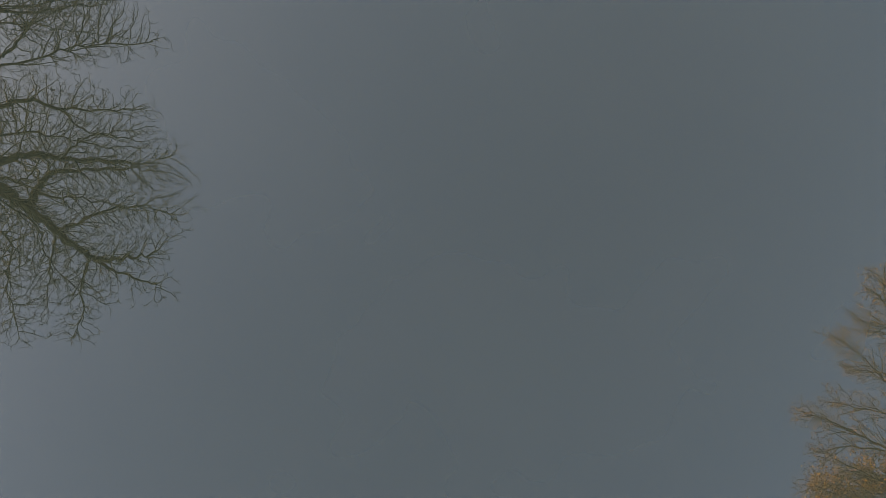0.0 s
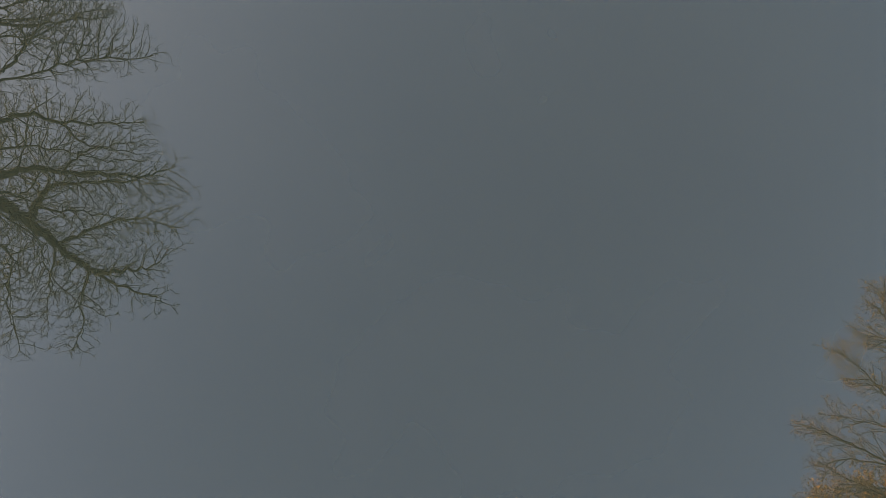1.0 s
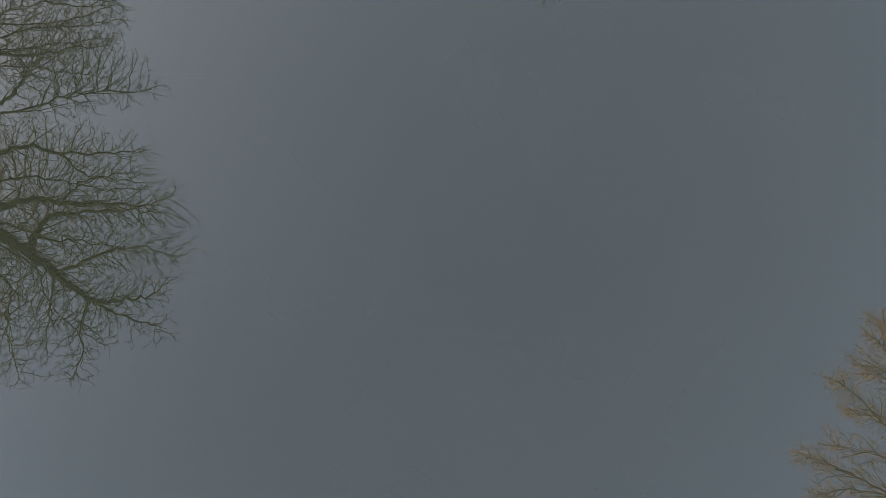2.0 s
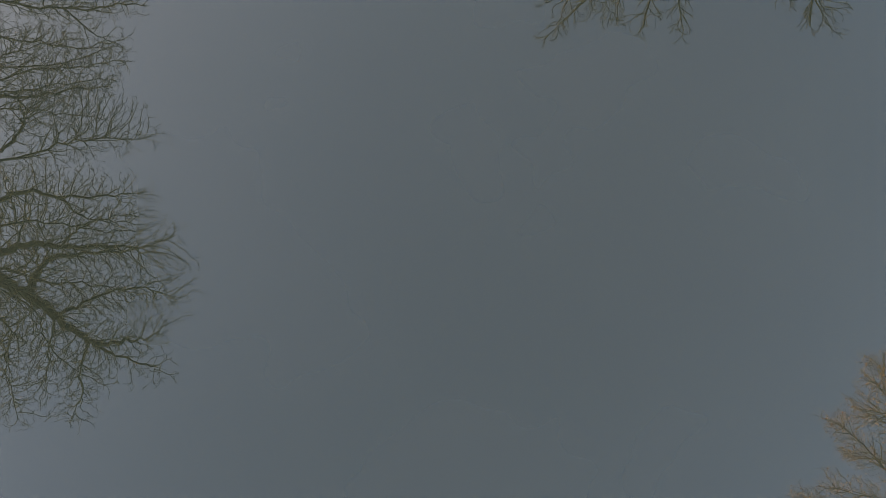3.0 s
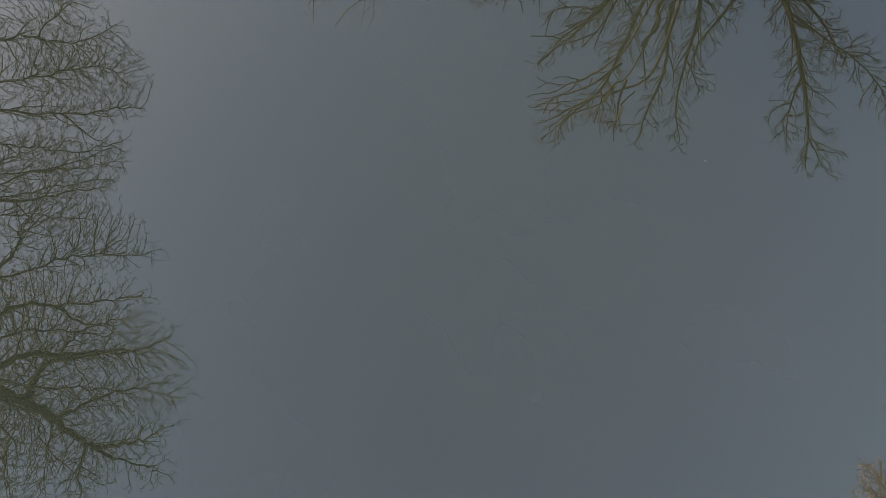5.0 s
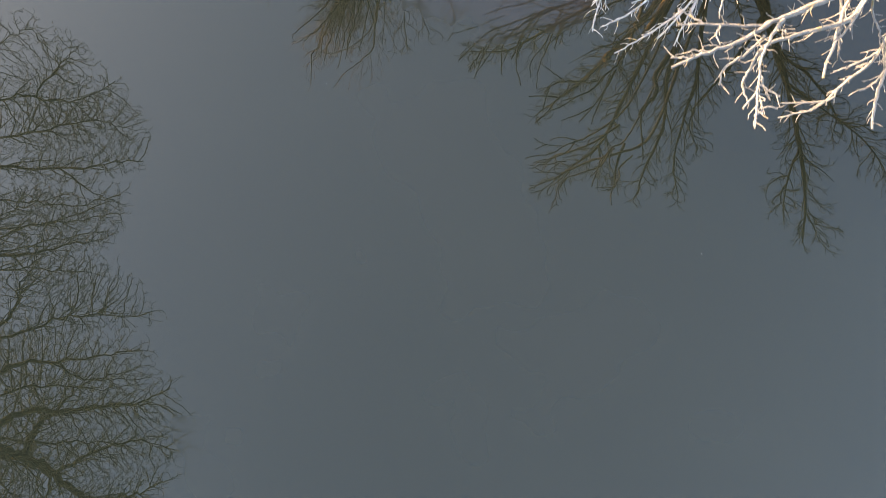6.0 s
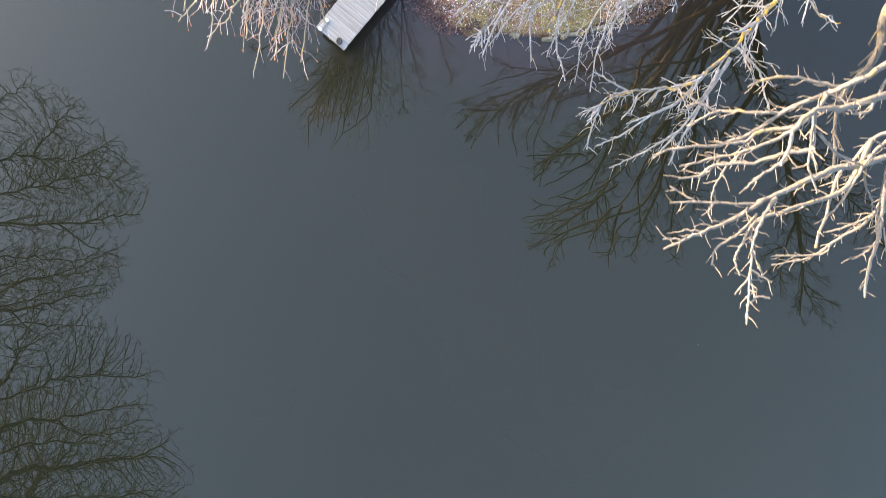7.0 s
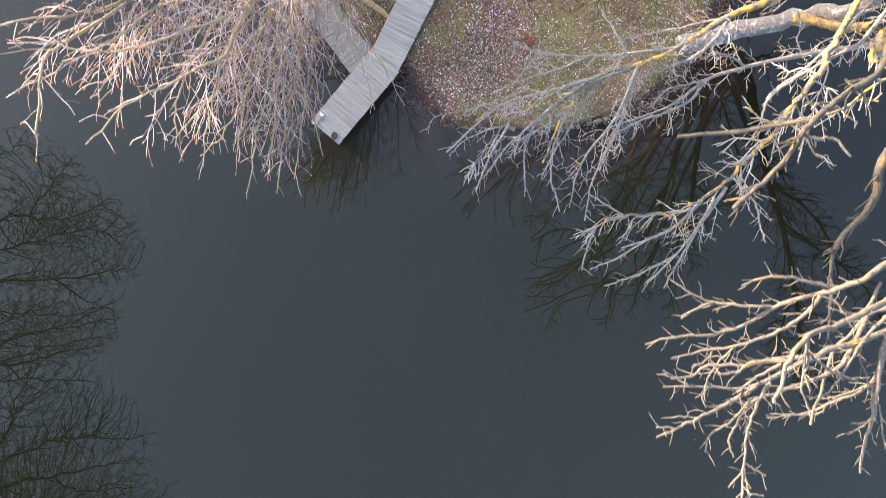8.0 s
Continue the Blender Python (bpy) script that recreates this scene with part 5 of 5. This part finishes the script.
shrub.limb(0.028, 0.012, (-3.39, 22.51, 6.5), (-4.21, 21.43, 7.4), (-4.88, 20.78, 7.9), (-5.14, 20.27, 8.08), fan=WHIPS)
shrub.fill(14, 20, 190, 3.2, 3.0, 8.5, 0.06, fan=WHIPS)
shrub.pods("catkin_spray", CATKIN, 0.03, 0.08, 0.014, "orange-brown catkins")
shrub.pods("bud_spray", BUD, 0.30, 0.07, 0.010, "orange-red buds")


# ---------------------------------------------------------------- dock
def box(bm, lo, hi, bevel=0.0):
    r = bmesh.ops.create_cube(bm, size=1.0)
    for vert in r["verts"]:
        vert.co = [l + (c + 0.5) * (h - l) for c, l, h in zip(vert.co, lo, hi)]
    if bevel:
        bmesh.ops.bevel(bm, geom=[e for e in bm.edges if all(v in r["verts"] for v in e.verts)], offset=bevel, segments=1, affect="EDGES")


DECK = 0.44
dock = thing("dock", (-2.4, 22.0, 0.0), "weathered grey plank dock with two legs to the bank", "dock")
plank_meshes = {}


def plank_mesh(width, length, mat):
    key = (round(width, 3), round(length, 3))
    if key not in plank_meshes:
        b = bmesh.new()
        box(b, (-length / 2, -width / 2, -0.035), (length / 2, width / 2, 0.0), 0.003)
        me = bpy.data.meshes.new("plank")
        b.to_mesh(me)
        b.free()
        me.materials.append(mat)
        plank_meshes[key] = me
    return plank_meshes[key]


def deck(a, b, width, z, rnd, board=0.145, mat=PLANK):
    """Planks laid across a straight stretch of deck from a to b, on two beams."""
    a, b = Vector((*a, 0)), Vector((*b, 0))
    d = b - a
    n = int(d.length / board)
    way = d.normalized()
    turn = math.atan2(way.y, way.x) + math.pi / 2
    me = plank_mesh(board - 0.0015, width, mat)
    for i in range(n):
        c = a + way * (i + 0.5) * d.length / n
        ob = new("plank", me)
        ob.parent = dock
        ob.matrix_basis = Matrix.Translation(c - Vector((dock.location.x, dock.location.y, 0))) @ pose(
            0, 0, z + rnd.uniform(-0.003, 0.003), 0, rnd.uniform(-0.3, 0.3), math.degrees(turn) + rnd.uniform(-0.2, 0.2)) @ pose(rnd.uniform(-0.006, 0.006), 0, 0)
    side = Vector((-way.y, way.x, 0))
    for s in (-1, 1):
        bm = bmesh.new()
        box(bm, (0, -0.04, -0.16), (d.length, 0.04, 0.0), 0.006)
        ob = part("beam", bm, BEAM, dock)
        ob.matrix_basis = Matrix.Translation(a + side * s * (width / 2 - 0.09) - Vector((dock.location.x, dock.location.y, 0))) @ pose(0, 0, z - 0.036, 0, 0, math.degrees(math.atan2(way.y, way.x)))
    for u in (0.06, 0.6):
        for s in (-1, 1):
            bm = bmesh.new()
            bmesh.ops.create_cone(bm, cap_ends=True, segments=12, radius1=0.06, radius2=0.055, depth=1.4)
            ob = part("post", bm, BEAM, dock)
            ob.location = a + d * u + side * s * (width / 2 - 0.16) - Vector((dock.location.x, dock.location.y, 0)) + Vector((0, 0, z - 0.74))


drnd = random.Random(4)
deck((-3.13, 20.17), (-1.45, 22.17), 1.02, DECK, drnd)
deck((-1.65, 21.80), (0.35, 25.70), 0.94, DECK - 0.045, drnd)
deck((-2.09, 22.09), (-4.03, 24.70), 0.86, DECK - 0.05, drnd, mat=PLANK_OLD_SHADED)

cleat = thing("mooring_cleat", (-3.30, 20.55, DECK + 0.004), "grey mooring bar with white painted ends on the dock", "cleat")
bm = bmesh.new()
box(bm, (-0.17, -0.05, 0.0), (0.17, 0.05, 0.045), 0.01)
part("bar", bm, PLANK, cleat)
for x in (-0.155, 0.155):
    bm = bmesh.new()
    box(bm, (x - 0.04, -0.058, -0.002), (x + 0.04, 0.058, 0.065), 0.016)
    part("bar_end", bm, WHITE_PAINT, cleat, "white painted end")
cleat.rotation_euler = (0, 0, math.radians(51))

bm = bmesh.new()
for i in range(28):
    a = i * 2 * math.pi / 28
    for j in range(8):
        b = j * 2 * math.pi / 8
        bm.verts.new(((0.085 + 0.035 * math.cos(b)) * math.cos(a), (0.085 + 0.035 * math.cos(b)) * math.sin(a), 0.035 + 0.035 * math.sin(b)))
bm.verts.ensure_lookup_table()
for i in range(28):
    for j in range(8):
        k = [i * 8 + j, ((i + 1) % 28) * 8 + j, ((i + 1) % 28) * 8 + (j + 1) % 8, i * 8 + (j + 1) % 8]
        bm.faces.new([bm.verts[q] for q in k])
tyre = part("rubber_fender", bm, RUBBER)
tyre.matrix_basis = pose(-2.86, 20.08, DECK + 0.004) @ Matrix.Diagonal((0.72, 0.9, 0.9, 1.0))
tagged(tyre, "small black rubber ring lying on the dock end", "fender")

# ---------------------------------------------------------------- bank details
t = Tubes()
lg = [Vector((-2.15, 24.0, 0.42)), Vector((-1.85, 23.75, 0.40)), Vector((-1.6, 23.6, 0.36)), Vector((-1.3, 23.35, 0.33))]
t.add(smooth_line(lg, 4), [0.09, 0.095, 0.10, 0.09, 0.095, 0.09, 0.085, 0.09, 0.08, 0.08, 0.075, 0.06, 0.045], 10)
tagged(t.build("log", LOGWOOD, None, (0, 0, 0)), "bare tan log lying in the leaf litter", "log")

edging = thing("stone_edging", (2.9, 25.5, 0.0), "row of pale mossy stones along the shore of the headland", "edging", kind="structure")
srnd = random.Random(9)
ang = math.radians(-112)
while ang < math.radians(-66):
    ln = srnd.uniform(0.14, 0.34)
    rad = 5.22 + srnd.uniform(-0.06, 0.06)
    if srnd.random() < 0.7:
        bm = bmesh.new()
        box(bm, (-ln / 2 + 0.01, -srnd.uniform(0.05, 0.09), -0.25), (ln / 2 - 0.01, srnd.uniform(0.04, 0.08), srnd.uniform(-0.03, 0.02)), 0.025)
        for vert in bm.verts:
            vert.co += Vector((srnd.gauss(0, 0.014), srnd.gauss(0, 0.014), srnd.gauss(0, 0.008)))
        a = ang + ln / 2 / rad
        st = part("stone", bm, STONE, edging)
        st.matrix_basis = pose(rad * math.cos(a), rad * math.sin(a), 0.12, srnd.uniform(-6, 6), srnd.uniform(-6, 6), math.degrees(a) + 90 + srnd.uniform(-10, 10))
    ang += ln / rad

grng = np.random.default_rng(3)


def on_land(count, lo, hi, clump, limit):
    out = []
    while len(out) < count:
        x, y = grng.uniform(lo[0], hi[0]), grng.uniform(lo[1], hi[1])
        d = shore(x, y)
        if d < 0.02 and (x > 1.5 or d < -0.3 * grng.random()):
            continue
        if noise.noise(Vector((x * clump, y * clump, 1.7))) + 0.35 * noise.noise(Vector((x * 4, y * 4, 2.7))) < limit + grng.normal() * 0.25:
            continue
        e = max(0.0, min(1.0, (d + bank(x)[0]) / sum(bank(x))))
        e = e * e * (3 - 2 * e)
        out.append((x, y, max(0.0, -0.55 + 0.75 * e + 0.025 * min(d, 6.0) + 0.05 * e * noise.noise(Vector((x * 0.9, y * 0.9, 5.0)))) + 0.012))
    return out


drift = [p for p in on_land(110000, (-5, 20), (8.5, 26), 0.45, -0.3)
         if grng.random() < 0.22 + 0.78 * math.exp(-((p[0] - 1.1 - 0.35 * (p[1] - 22.3)) / 0.95) ** 2 - ((p[1] - 22.6) / 2.4) ** 2) + 0.12 * (p[0] < 0.6)]
tagged(scatter_leaves("fallen_leaves", drift, 0.025, LITTER, None, grng, 0.5), "fallen pale pink and brown leaves on the turf", "leaves", kind="stuff")
russet = [p for p in on_land(16000, (-5, 20), (3.2, 26), 0.6, -0.3) if grng.random() < 0.6 * math.exp(-((p[0] + 1.0 - 0.45 * (p[1] - 22.0)) / 0.7) ** 2) + 0.25 * math.exp(-(shore(p[0], p[1]) / 0.5) ** 2)]
tagged(scatter_leaves("russet_leaves", russet, 0.032, LEAF_RED, None, grng, 0.45), "russet fallen leaves beside the dock and along the shore", "leaves", kind="stuff")
blades = np.array(on_land(16000, (-5, 20), (8.5, 26), 0.8, 0.05))
bv = np.repeat(blades, 3, axis=0)
turn = grng.uniform(0, 6.28, len(blades))
hgt = grng.uniform(0.02, 0.06, len(blades))
wide = np.stack([np.cos(turn), np.sin(turn), turn * 0], axis=1) * 0.008
bv[0::3] -= wide
bv[1::3] += wide
bv[2::3] += np.stack([np.sin(turn) * hgt, -np.cos(turn) * hgt, hgt], axis=1)
tagged(mesh_part("grass", bv, np.arange(len(bv)).reshape(-1, 3), GRASS), "short winter grass tufts among the leaves", "grass", kind="stuff")
red = np.array([2.53, 22.67, 0.36]) + grng.normal(size=(60, 3)) * [0.07, 0.11, 0.01]
tagged(scatter_leaves("red_leaf_heap", red, 0.05, LEAF_RED, None, grng, 0.4), "small heap of red-brown leaves on the turf", "leaves", kind="stuff")

wet = []
while len(wet) < 1800:
    x, y = grng.uniform(-1.6, 1.6), grng.uniform(20.4, 23.2)
    d = shore(x, y) + 0.15 * grng.normal()
    if -0.45 < d < 0.12 and grng.random() < 1.25 - 0.5 * max(0.0, x):
        q = max(0.0, min(1.0, (shore(x, y) + bank(x)[0]) / sum(bank(x))))
        wet.append((x, y, max(0.0, -0.55 + 0.75 * q * q * (3 - 2 * q)) + 0.015))
brown = []
while len(brown) < 1800:
    x, y = grng.uniform(5.2, 8.6), grng.uniform(20.6, 24.8)
    d = shore(x, y) + 0.08 * grng.normal()
    if -0.12 < d < 0.42:
        q = max(0.0, min(1.0, (shore(x, y) + bank(x)[0]) / sum(bank(x))))
        brown.append((x, y, max(0.0, -0.55 + 0.75 * q * q * (3 - 2 * q)) + 0.015))
tagged(scatter_leaves("bank_leaves", brown, 0.04, BANK_LEAF, None, grng, 0.3), "rotting brown leaves on the eroded bank", "leaves", kind="stuff")
tagged(scatter_leaves("sodden_leaves", wet, 0.04, SODDEN, None, grng, 0.25), "dark red sodden leaves along the waterline", "leaves", kind="stuff")

for at, size in (((7.18, 11.58, 0.012), 0.035), ((-3.43, 16.42, 0.010), 0.018)):
    tagged(scatter_leaves("floating_leaf", [at], size, FLOAT_LEAF, None, grng, 0.1), "single pale leaf floating on the pond", "leaf")
